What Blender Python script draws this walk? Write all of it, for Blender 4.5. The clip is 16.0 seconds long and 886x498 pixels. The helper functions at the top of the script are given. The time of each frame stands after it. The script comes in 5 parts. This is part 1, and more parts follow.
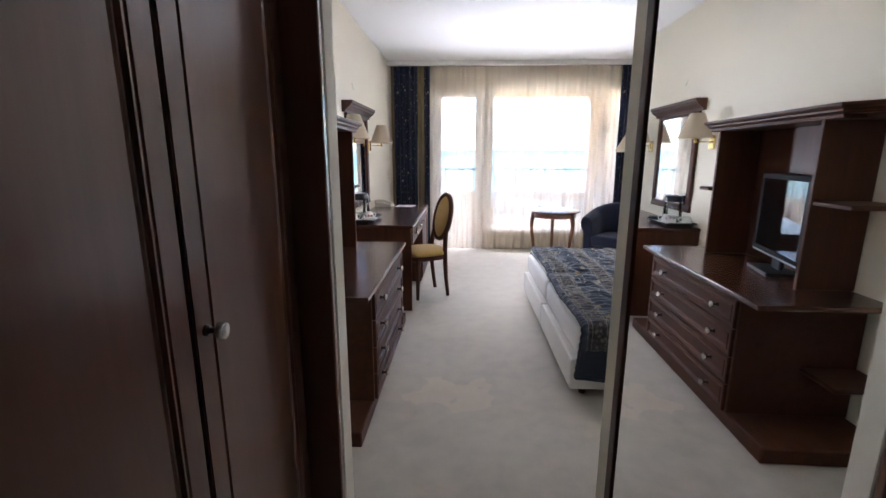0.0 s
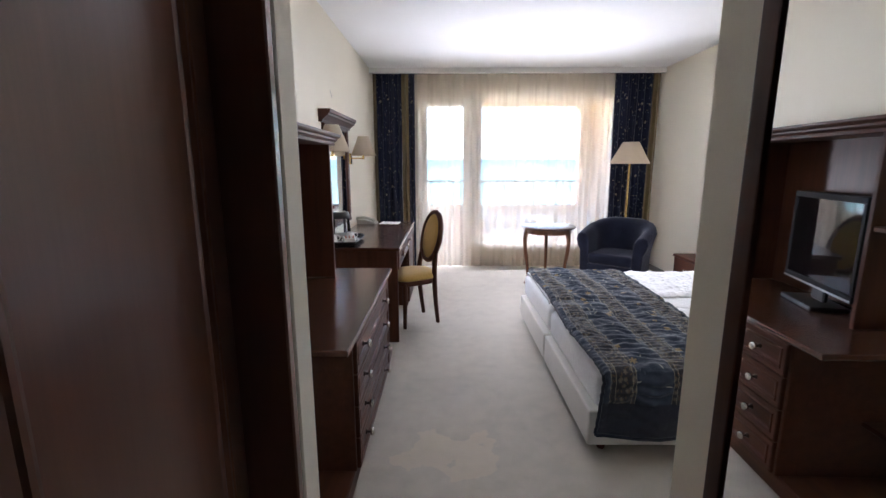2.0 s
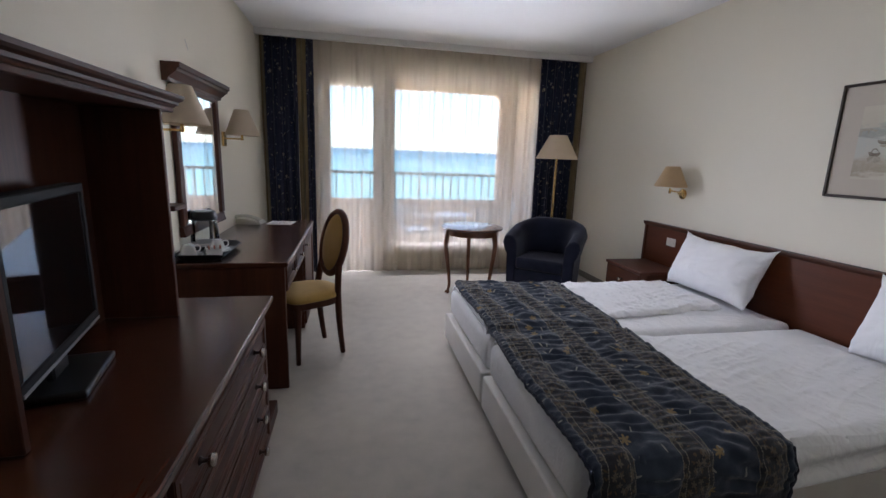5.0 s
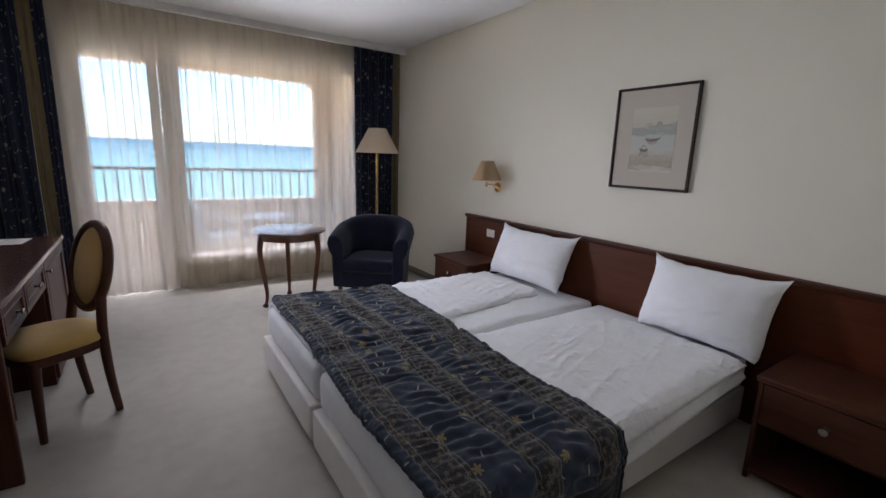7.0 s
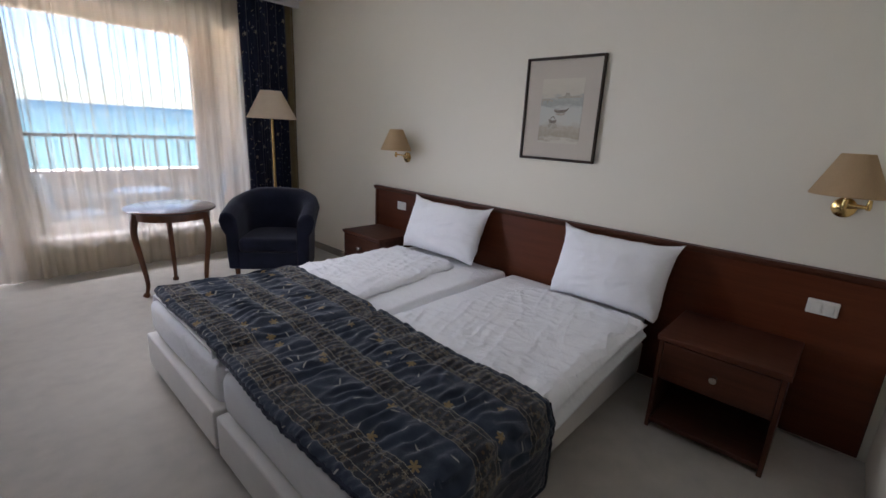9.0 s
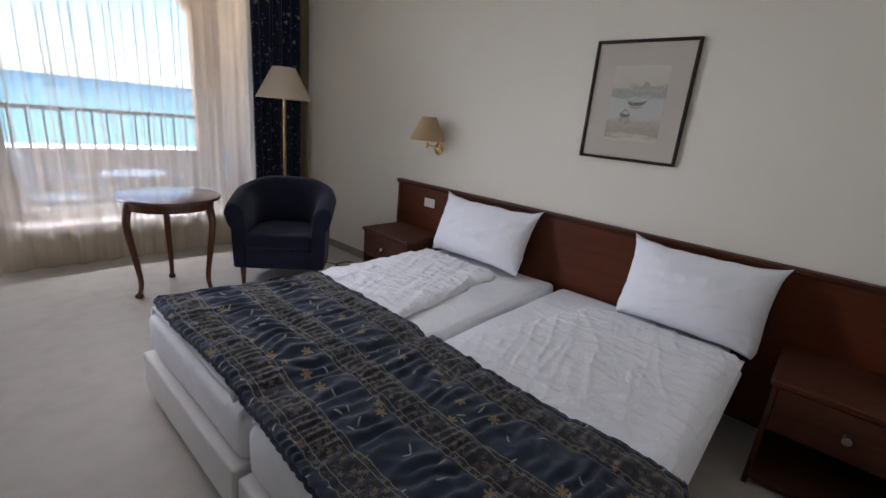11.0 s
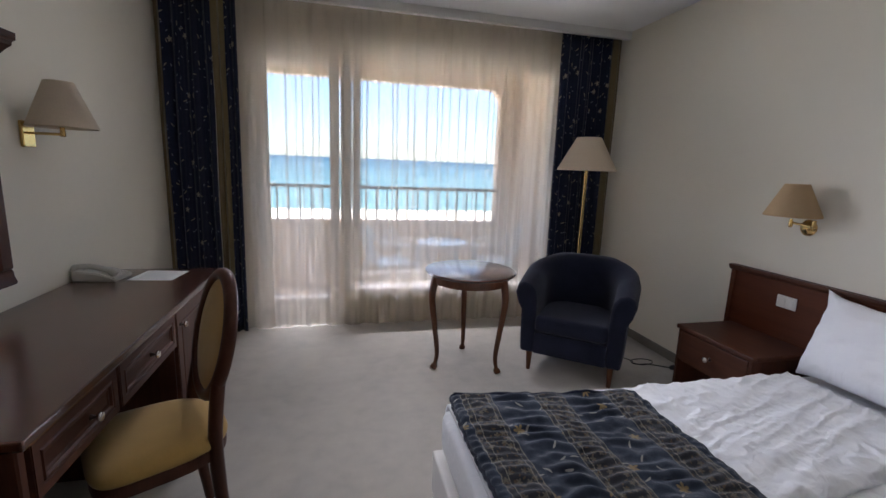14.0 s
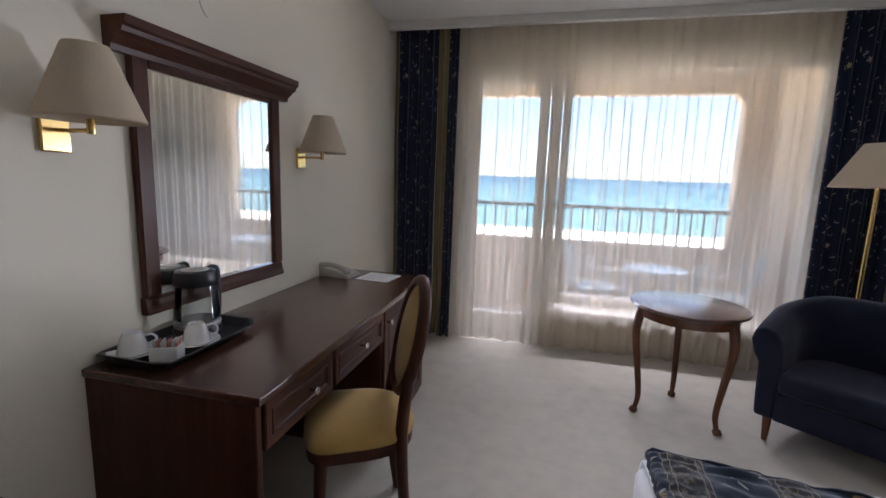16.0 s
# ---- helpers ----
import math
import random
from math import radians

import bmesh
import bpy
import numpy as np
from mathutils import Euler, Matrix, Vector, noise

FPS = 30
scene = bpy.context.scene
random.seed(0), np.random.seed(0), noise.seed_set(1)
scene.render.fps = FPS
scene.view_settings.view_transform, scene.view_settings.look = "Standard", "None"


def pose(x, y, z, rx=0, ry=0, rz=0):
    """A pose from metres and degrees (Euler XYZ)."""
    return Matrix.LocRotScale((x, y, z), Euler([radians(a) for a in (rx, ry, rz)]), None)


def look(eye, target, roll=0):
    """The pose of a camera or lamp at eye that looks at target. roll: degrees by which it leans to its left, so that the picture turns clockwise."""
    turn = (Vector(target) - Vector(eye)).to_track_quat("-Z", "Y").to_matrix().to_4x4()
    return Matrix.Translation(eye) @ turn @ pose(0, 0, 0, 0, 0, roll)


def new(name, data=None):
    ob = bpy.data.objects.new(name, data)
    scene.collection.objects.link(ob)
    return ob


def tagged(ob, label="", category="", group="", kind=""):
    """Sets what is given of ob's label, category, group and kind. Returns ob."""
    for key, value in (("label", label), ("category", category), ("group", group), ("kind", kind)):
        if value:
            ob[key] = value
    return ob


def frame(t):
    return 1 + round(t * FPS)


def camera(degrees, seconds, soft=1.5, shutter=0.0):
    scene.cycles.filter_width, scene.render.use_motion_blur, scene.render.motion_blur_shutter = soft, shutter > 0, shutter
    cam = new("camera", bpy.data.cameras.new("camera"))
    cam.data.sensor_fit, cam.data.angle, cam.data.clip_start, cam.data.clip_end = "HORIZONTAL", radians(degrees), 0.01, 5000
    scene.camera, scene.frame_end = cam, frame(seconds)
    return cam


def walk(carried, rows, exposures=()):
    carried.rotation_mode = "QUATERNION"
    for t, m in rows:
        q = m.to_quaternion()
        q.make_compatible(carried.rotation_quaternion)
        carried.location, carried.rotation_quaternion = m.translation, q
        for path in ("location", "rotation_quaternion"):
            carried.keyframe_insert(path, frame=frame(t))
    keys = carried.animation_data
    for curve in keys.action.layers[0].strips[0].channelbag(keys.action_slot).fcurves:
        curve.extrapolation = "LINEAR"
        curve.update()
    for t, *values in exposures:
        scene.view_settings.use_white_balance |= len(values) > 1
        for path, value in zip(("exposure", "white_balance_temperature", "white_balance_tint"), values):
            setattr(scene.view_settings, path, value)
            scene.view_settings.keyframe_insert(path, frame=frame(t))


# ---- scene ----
cam = camera(90.7, 16.0)
PATH = [
    (0, (0.114, 0.239, 1.377), (0.027, 2.195, 0.965), 0.1),
    (0.5, (0.134, 0.242, 1.403), (0.059, 2.198, 0.99), 0.1),
    (1, (0.138, 0.292, 1.388), (0.075, 2.25, 0.985), 0.4),
    (1.5, (0.105, 0.419, 1.382), (0.056, 2.38, 0.993), 0.8),
    (2, (0.044, 0.639, 1.417), (0.033, 2.604, 1.046), -0.1),
    (2.5, (0.046, 0.855, 1.425), (0.098, 2.823, 1.071), -0.7),
    (3, (0.077, 1.052, 1.406), (0.172, 3.02, 1.061), -0.6),
    (3.2, (0.065, 1.123, 1.396), (0.176, 3.089, 1.045), -0.0),
    (5.3, (0.058, 1.502, 1.402), (0.535, 3.401, 0.992), 2.1),
    (5.5, (0.072, 1.542, 1.396), (0.611, 3.423, 0.984), 2.2),
    (6, (0.15, 1.596, 1.399), (0.899, 3.405, 0.994), 3.1),
    (6.5, (0.18, 1.655, 1.406), (1.104, 3.383, 1.01), 3.5),
    (7, (0.187, 1.728, 1.408), (1.294, 3.344, 1.005), 2.1),
    (7.5, (0.203, 1.76, 1.415), (1.444, 3.264, 0.97), 1.9),
    (8, (0.195, 1.781, 1.408), (1.502, 3.212, 0.916), 1.9),
    (8.5, (0.19, 1.807, 1.408), (1.562, 3.172, 0.902), 2.0),
    (8.7, (0.2, 1.828, 1.416), (1.599, 3.161, 0.903), 2.1),
    (10.8, (0.297, 2.357, 1.369), (1.761, 3.604, 0.819), 5.3),
    (11, (0.293, 2.409, 1.384), (1.739, 3.673, 0.826), 5.4),
    (11.5, (0.298, 2.513, 1.389), (1.639, 3.886, 0.824), 4.9),
    (12, (0.355, 2.626, 1.396), (1.52, 4.17, 0.89), 3.9),
    (12.5, (0.41, 2.704, 1.391), (1.398, 4.386, 0.954), 3.1),
    (13, (0.4, 2.782, 1.377), (1.231, 4.559, 0.988), 2.7),
    (13.5, (0.381, 2.91, 1.394), (1.099, 4.738, 1.017), 2.8),
    (14, (0.364, 2.957, 1.415), (0.829, 4.869, 1.055), 2.2),
    (14.5, (0.383, 2.988, 1.413), (0.477, 4.956, 1.065), 1.9),
    (15, (0.414, 3.013, 1.408), (0.175, 4.971, 1.075), 1.7),
    (15.5, (0.416, 3.024, 1.404), (0.007, 4.956, 1.086), 1.9),
    (16, (0.417, 3.032, 1.397), (-0.035, 4.956, 1.091), 2.0),
]
EXPOSURES = [(0.0, 5.65, 5650, 22), (2.0, 5.55, 5650, 22), (3.2, 5.0, 5650, 22), (6.0, 4.45, 5700, 22), (8.5, 4.4, 5700, 22), (11.5, 4.35, 5700, 22), (13.0, 4.2, 5700, 22), (14.5, 4.3, 5700, 22), (16.0, 4.4, 5700, 22)]
walk(cam, [(t, look(eye, target, roll)) for t, eye, target, roll in PATH], EXPOSURES)

# ---- world and sun ----
world = bpy.data.worlds.new("sky")
scene.world = world
world.use_nodes = True
wt = world.node_tree
sky = wt.nodes.new("ShaderNodeTexSky")
sky.sky_type, sky.sun_disc = "NISHITA", False
sky.sun_elevation, sky.sun_rotation = radians(52), radians(215)
wt.links.new(sky.outputs[0], wt.nodes["Background"].inputs[0])
wt.nodes["Background"].inputs[1].default_value = 0.05
sun_data = bpy.data.lights.new("sun", "SUN")
sun_data.energy, sun_data.angle, sun_data.color = 4.0, radians(0.5), (1.0, 0.95, 0.87)
sun = new("sun", sun_data)
sun.matrix_world = look((0, 0, 0), (0.36, 0.51, -0.79))


def fill_lamp(at, target, wide, high, power, spread):
    """Added area lamp, no real fixture: stands in for skylight from the window opening."""
    d = bpy.data.lights.new("added_fill_light", "AREA")
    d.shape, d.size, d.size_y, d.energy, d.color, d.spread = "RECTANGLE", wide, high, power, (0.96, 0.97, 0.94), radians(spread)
    new("added_fill_light", d).matrix_world = look(at, target)


# Unseen fill: five lamps inside by the window, one beside the balcony beam.
fill_lamp((-0.08, 6.50, 1.30), (2.9, 2.9, 0.75), 0.7, 1.8, 0.295, 58)
fill_lamp((2.05, 6.48, 1.12), (-0.94, 3.7, 1.25), 0.3, 0.7, 0.08, 37)
fill_lamp((0.95, 6.64, 0.62), (0.95, 5.64, 1.85), 2.4, 0.12, 0.36, 66)
fill_lamp((0.95, 6.56, 0.60), (0.95, 5.56, 1.13), 2.4, 0.12, 0.27, 20)
fill_lamp((0.95, 6.57, 2.52), (0.95, 5.57, 1.42), 2.6, 0.12, 0.20, 48)
fill_lamp((0.5, 8.36, 2.38), (0.5, 7.36, 0.98), 3.4, 0.1, 1.45, 60)


# ---- materials ----
class Mat:
    """A node material with a few shorthands."""

    def __init__(self, name, color=(0.5, 0.5, 0.5), rough=0.6, metal=0.0, coat=0.0, sheen=0.0, spec=0.5):
        self.m = bpy.data.materials.new(name)
        self.m.use_nodes = True
        self.t = self.m.node_tree
        self.b = self.t.nodes["Principled BSDF"]
        self.set("Base Color", (*color, 1)), self.set("Roughness", rough), self.set("Metallic", metal)
        self.set("Coat Weight", coat), self.set("Sheen Weight", sheen), self.set("Specular IOR Level", spec)
        self.color = color

    def set(self, key, value):
        self.b.inputs[key].default_value = value

    def node(self, kind, **values):
        n = self.t.nodes.new("ShaderNode" + kind)
        for k, v in values.items():
            if k in n.inputs:
                n.inputs[k].default_value = v
        return n

    def link(self, a, b):
        self.t.links.new(a, b)

    def math(self, op, a, b=0.0, c=0.0):
        n = self.t.nodes.new("ShaderNodeMath")
        n.operation = op
        for i, v in enumerate((a, b, c)):
            if isinstance(v, (int, float)):
                n.inputs[i].default_value = v
            else:
                self.link(v, n.inputs[i])
        return n.outputs[0]

    def coords(self, scale=(1, 1, 1), uv=False):
        c = self.node("TexCoord")
        m = self.node("Mapping")
        m.inputs["Scale"].default_value = scale
        self.link(c.outputs["UV" if uv else "Object"], m.inputs["Vector"])
        return m.outputs[0]

    def noise(self, scale, detail=4.0, vec=None, rough=0.55):
        n = self.node("TexNoise", Scale=scale, Detail=detail, Roughness=rough)
        self.link(vec if vec is not None else self.coords(), n.inputs["Vector"])
        return n.outputs["Fac"]

    def ramp(self, fac, stops):
        r = self.node("ValToRGB")
        el = r.color_ramp.elements
        while len(el) < len(stops):
            el.new(0.5)
        for e, (p, c) in zip(el, stops):
            e.position, e.color = p, (*c, 1)
        self.link(fac, r.inputs[0])
        return r.outputs[0]

    def mix(self, fac, a, b):
        n = self.t.nodes.new("ShaderNodeMix")
        n.data_type = "RGBA"
        if isinstance(fac, (int, float)):
            n.inputs[0].default_value = fac
        else:
            self.link(fac, n.inputs[0])
        for i, v in ((6, a), (7, b)):
            if isinstance(v, tuple):
                n.inputs[i].default_value = (*v, 1)
            else:
                self.link(v, n.inputs[i])
        return n.outputs[2]

    def base(self, out):
        self.link(out, self.b.inputs["Base Color"])
        return self

    def rough(self, out):
        self.link(out, self.b.inputs["Roughness"])
        return self

    def bump(self, height, strength=0.3, dist=0.01):
        n = self.node("Bump", Strength=strength, Distance=dist)
        self.link(height, n.inputs["Height"])
        self.link(n.outputs[0], self.b.inputs["Normal"])
        return self


def shade(c, k):
    return tuple(min(1, v * k) for v in c)


def mottled(name, color, lo=0.9, hi=1.08, big=1.2, fine=120, bump=0.15, dist=0.003, **kw):
    """Paint, plaster or cloth: cloudy at a large scale, grainy at a small one."""
    m = Mat(name, color, **kw)
    a, b = m.noise(big, 5), m.noise(fine, 3)
    f = m.math("ADD", m.math("MULTIPLY", a, 0.6), m.math("MULTIPLY", b, 0.4))
    m.base(m.ramp(f, [(0.3, shade(color, lo)), (0.7, shade(color, hi))]))
    m.bump(b, bump, dist)
    return m


def wood(name, dark, light, axis, rough=0.42, coat=0.04, spec=0.18):
    """Polished wood with the grain running along one axis."""
    m = Mat(name, dark, rough=rough, coat=coat, spec=spec)
    m.set("Coat Roughness", 0.22)
    sc = [26, 26, 26]
    sc[axis] = 1.6
    g = m.noise(1.0, 6, m.coords(tuple(sc)), 0.62)
    sc2 = [150, 150, 150]
    sc2[axis] = 6
    pores = m.noise(1.0, 2, m.coords(tuple(sc2)))
    big = m.noise(1.4, 3)
    f = m.math("ADD", m.math("MULTIPLY", g, 0.6), m.math("ADD", m.math("MULTIPLY", pores, 0.22), m.math("MULTIPLY", big, 0.18)))
    m.base(m.ramp(f, [(0.32, dark), (0.68, light)]))
    m.rough(m.math("ADD", rough - 0.06, m.math("MULTIPLY", big, 0.14)))
    m.bump(pores, 0.06, 0.001)
    return m


def fabric(name, color, rough=0.95, weave=420, lo=0.75, hi=1.25, bump=0.35, sheen=0.25):
    m = Mat(name, color, rough=rough, sheen=sheen, spec=0.15)
    w = m.noise(weave, 2)
    b = m.noise(7, 4)
    f = m.math("ADD", m.math("MULTIPLY", w, 0.5), m.math("MULTIPLY", b, 0.5))
    m.base(m.ramp(f, [(0.3, shade(color, lo)), (0.7, shade(color, hi))]))
    m.bump(w, bump, 0.002)
    return m


def leaf_mask(m, vec, scale, length, width, jitter=1.0):
    """Small slender leaves, each turned its own way, strewn over a cloth."""
    v = m.node("TexVoronoi", Scale=scale, Randomness=jitter)
    v.voronoi_dimensions = "2D"
    m.link(vec, v.inputs["Vector"])
    sub = m.node("VectorMath")
    sub.operation = "SUBTRACT"
    m.link(vec, sub.inputs[0]), m.link(v.outputs["Position"], sub.inputs[1])
    s = m.node("SeparateXYZ")
    m.link(sub.outputs[0], s.inputs[0])
    c = m.node("SeparateColor")
    m.link(v.outputs["Color"], c.inputs[0])
    ang = m.math("MULTIPLY", c.outputs[0], 6.28)
    ca, sa = m.math("COSINE", ang), m.math("SINE", ang)
    a = m.math("ADD", m.math("MULTIPLY", s.outputs[0], ca), m.math("MULTIPLY", s.outputs[1], sa))
    b = m.math("SUBTRACT", m.math("MULTIPLY", s.outputs[1], ca), m.math("MULTIPLY", s.outputs[0], sa))
    b = m.math("ADD", b, m.math("MULTIPLY", m.math("MULTIPLY", a, a), 6.0))
    r = m.math("ADD", m.math("POWER", m.math("DIVIDE", m.math("ABSOLUTE", a), length), 2.0), m.math("POWER", m.math("DIVIDE", m.math("ABSOLUTE", b), width), 2.0))
    return m.math("LESS_THAN", r, 1.0)


def flower_mask(m, vec, scale, size, petals, jitter=0.8, keep=0.6):
    v = m.node("TexVoronoi", Scale=scale, Randomness=jitter)
    v.voronoi_dimensions = "2D"
    m.link(vec, v.inputs["Vector"])
    sub = m.node("VectorMath")
    sub.operation = "SUBTRACT"
    m.link(vec, sub.inputs[0]), m.link(v.outputs["Position"], sub.inputs[1])
    s = m.node("SeparateXYZ")
    m.link(sub.outputs[0], s.inputs[0])
    c = m.node("SeparateColor")
    m.link(v.outputs["Color"], c.inputs[0])
    ang = m.math("ADD", m.math("ARCTAN2", s.outputs[1], s.outputs[0]), m.math("MULTIPLY", c.outputs[1], 6.0))
    pet = m.math("ABSOLUTE", m.math("COSINE", m.math("MULTIPLY", ang, petals / 2)))
    rad = m.math("MULTIPLY", m.math("ADD", 0.25, m.math("MULTIPLY", pet, 0.75)), size)
    ln = m.node("VectorMath")
    ln.operation = "LENGTH"
    m.link(sub.outputs[0], ln.inputs[0])
    inside = m.math("LESS_THAN", ln.outputs["Value"], rad)
    return m.math("MULTIPLY", inside, m.math("LESS_THAN", c.outputs[2], keep))


M = {}
M["wall"] = mottled("cream_wall_paint", (0.83, 0.78, 0.655), 0.95, 1.03, 0.8, 260, 0.25, 0.002, rough=0.85, spec=0.2).m
M["ceiling"] = mottled("white_ceiling_paint", (0.86, 0.86, 0.85), 0.96, 1.03, 0.9, 200, 0.12, 0.002, rough=0.9, spec=0.2).m
M["trim"] = mottled("off_white_trim", (0.74, 0.73, 0.70), 0.94, 1.03, 3, 90, 0.05, 0.001, rough=0.5).m
M["skirting"] = mottled("grey_beige_carpet_skirting", (0.25, 0.23, 0.19), 0.85, 1.1, 3, 300, 0.3, 0.002, rough=0.95).m


def carpet_material():
    m = Mat("beige_cut_pile_carpet", (0.44, 0.40, 0.33), rough=1.0, sheen=0.2, spec=0.1)
    tuft, mid, big = m.noise(330, 3), m.noise(9, 5), m.noise(1.3, 5)
    f = m.math("ADD", m.math("MULTIPLY", tuft, 0.35), m.math("ADD", m.math("MULTIPLY", mid, 0.3), m.math("MULTIPLY", big, 0.35)))
    c = m.ramp(f, [(0.34, (0.37, 0.34, 0.29)), (0.5, (0.47, 0.43, 0.365)), (0.66, (0.54, 0.50, 0.425))])
    spots = m.ramp(m.noise(2.6, 5), [(0.62, (0, 0, 0)), (0.74, (1, 1, 1))])
    c = m.mix(m.math("MULTIPLY", spots, 0.25), c, (0.50, 0.43, 0.32))
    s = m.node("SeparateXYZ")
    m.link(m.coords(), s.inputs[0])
    # One paler, warmer oval patch with a ragged edge.
    pale_patch = m.math("ADD", m.math("POWER", m.math("DIVIDE", m.math("SUBTRACT", s.outputs[0], 0.05), 0.34), 2.0), m.math("POWER", m.math("DIVIDE", m.math("SUBTRACT", s.outputs[1], 2.62), 0.24), 2.0))
    pale_patch = m.math("MULTIPLY", m.math("LESS_THAN", m.math("ADD", pale_patch, m.math("MULTIPLY", m.noise(5, 5), 3.4)), 2.2), 0.34)
    c = m.mix(pale_patch, c, (0.68, 0.56, 0.42))
    m.base(c)
    m.bump(m.math("ADD", tuft, m.math("MULTIPLY", mid, 0.5)), 0.55, 0.006)
    return m.m


M["carpet"] = carpet_material()
DK, LT = (0.050, 0.0180, 0.0100), (0.096, 0.0340, 0.0180)
M["wood_x"] = wood("mahogany_grain_across", DK, LT, 0).m
M["wood_y"] = wood("mahogany_grain_along", DK, LT, 1).m
M["wood_z"] = wood("mahogany_grain_upright", DK, LT, 2).m
M["wood_top"] = wood("polished_mahogany_top", DK, LT, 1, 0.24, 0.7, 0.4).m
M["wardrobe"] = wood("dark_wardrobe_veneer", (0.122, 0.046, 0.024), (0.162, 0.063, 0.034), 2, 0.30, 0.6, 0.45).m
M["board"] = wood("red_brown_headboard_veneer", (0.082, 0.0215, 0.0082), (0.122, 0.033, 0.012), 1, 0.40, 0.10).m
M["leg"] = wood("turned_walnut_legs", (0.06, 0.020, 0.009), (0.15, 0.058, 0.024), 2, 0.3, 0.3).m
M["yellow"] = fabric("mustard_upholstery", (0.46, 0.29, 0.085), lo=0.85, hi=1.12).m
M["navy"] = fabric("navy_upholstery", (0.013, 0.015, 0.030), lo=0.6, hi=1.5, sheen=0.15).m
M["piping"] = fabric("plain_navy_binding", (0.010, 0.013, 0.028), lo=0.7, hi=1.3).m
M["box"] = fabric("cream_bed_base_cloth", (0.75, 0.72, 0.67), lo=0.93, hi=1.05).m


def linen_material(name, strength):
    m = Mat(name, (0.86, 0.86, 0.87), rough=0.9, sheen=0.05, spec=0.15)
    m.base(m.ramp(m.noise(9, 4), [(0.3, (0.87, 0.875, 0.89)), (0.7, (0.91, 0.915, 0.925))]))
    warp = m.node("TexNoise", Scale=3.0, Detail=3.0)
    m.link(m.coords(), warp.inputs["Vector"])
    v = m.node("VectorMath")
    v.operation = "MULTIPLY_ADD"
    m.link(warp.outputs["Color"], v.inputs[0])
    v.inputs[1].default_value = (0.35, 0.35, 0.35)
    m.link(m.coords(), v.inputs[2])
    def crease(scale, stretch):
        mp = m.node("Mapping")
        mp.inputs["Scale"].default_value = stretch
        m.link(v.outputs[0], mp.inputs["Vector"])
        n = m.noise(scale, 3, mp.outputs[0])
        r = m.math("ABSOLUTE", m.math("SUBTRACT", n, 0.5))
        return m.math("SUBTRACT", 1.0, m.math("MINIMUM", m.math("MULTIPLY", r, 9.0), 1.0))
    h = m.math("ADD", crease(5.0, (1.6, 0.7, 1.0)), m.math("MULTIPLY", crease(9.0, (0.6, 1.7, 1.0)), 0.6))
    h = m.math("ADD", h, m.math("MULTIPLY", m.noise(500, 2), 0.06))
    m.bump(h, strength, 0.004)
    return m.m


M["linen"] = linen_material("white_cotton_linen", 0.60)
M["pillow"] = linen_material("white_pillow_cotton", 0.30)
M["brass"] = mottled("polished_brass", (0.80, 0.56, 0.22), 0.85, 1.05, 4, 60, 0.03, 0.001, rough=0.22, metal=1.0).m
M["knob"] = mottled("satin_nickel_knob", (0.72, 0.68, 0.62), 0.85, 1.05, 20, 200, 0.03, 0.001, rough=0.25, metal=1.0).m
M["stem"] = Mat("dark_bronze_stem", (0.05, 0.035, 0.03), 0.3, 0.8).m
M["black"] = mottled("black_plastic", (0.012, 0.012, 0.013), 0.8, 1.3, 8, 200, 0.05, 0.001, rough=0.35).m
M["tv_black"] = mottled("matt_black_television_case", (0.010, 0.010, 0.011), 0.8, 1.2, 8, 200, 0.03, 0.001, rough=0.65, spec=0.2).m
M["ceramic"] = Mat("white_glazed_ceramic", (0.82, 0.82, 0.80), 0.12, coat=0.5).m
M["plastic"] = mottled("ivory_plastic", (0.72, 0.70, 0.64), 0.95, 1.03, 9, 100, 0.03, 0.001, rough=0.35).m
M["phone"] = mottled("grey_beige_phone_plastic", (0.50, 0.485, 0.43), 0.92, 1.05, 9, 150, 0.05, 0.001, rough=0.4).m
M["paper"] = mottled("white_paper", (0.82, 0.82, 0.80), 0.97, 1.02, 5, 200, 0.02, 0.001, rough=0.8).m
M["ink"] = Mat("grey_ink", (0.25, 0.25, 0.26), 0.8).m
M["mirror"] = Mat("silvered_mirror", (0.93, 0.94, 0.94), 0.015, 1.0).m
M["screen"] = Mat("glossy_dark_screen", (0.006, 0.006, 0.007), 0.06, coat=1.0).m
M["silver"] = mottled("silver_plastic", (0.45, 0.45, 0.46), 0.9, 1.05, 9, 100, 0.03, 0.001, rough=0.3, metal=0.6).m
M["pvc"] = mottled("beige_white_window_frame", (0.82, 0.77, 0.70), 0.94, 1.03, 3, 60, 0.05, 0.001, rough=0.4).m
M["peach"] = mottled("peach_plaster", (0.72, 0.58, 0.46), 0.88, 1.06, 2, 150, 0.4, 0.004, rough=0.9).m
M["rail"] = mottled("brown_painted_rail", (0.05, 0.042, 0.038), 0.8, 1.1, 3, 80, 0.1, 0.001, rough=0.5).m
M["tile"] = mottled("pale_balcony_tiles", (0.62, 0.53, 0.45), 0.85, 1.08, 4, 90, 0.2, 0.002, rough=0.7).m
M["patio"] = mottled("pale_green_white_plastic", (0.58, 0.70, 0.78), 0.95, 1.03, 4, 90, 0.05, 0.001, rough=0.4).m
M["sand"] = mottled("dry_beach_sand", (0.62, 0.55, 0.43), 0.8, 1.1, 0.05, 3, 0.3, 0.05, rough=1.0).m
M["pink"] = mottled("sachet_paper", (0.55, 0.22, 0.16), 0.8, 1.2, 30, 200, 0.05, 0.001, rough=0.6).m


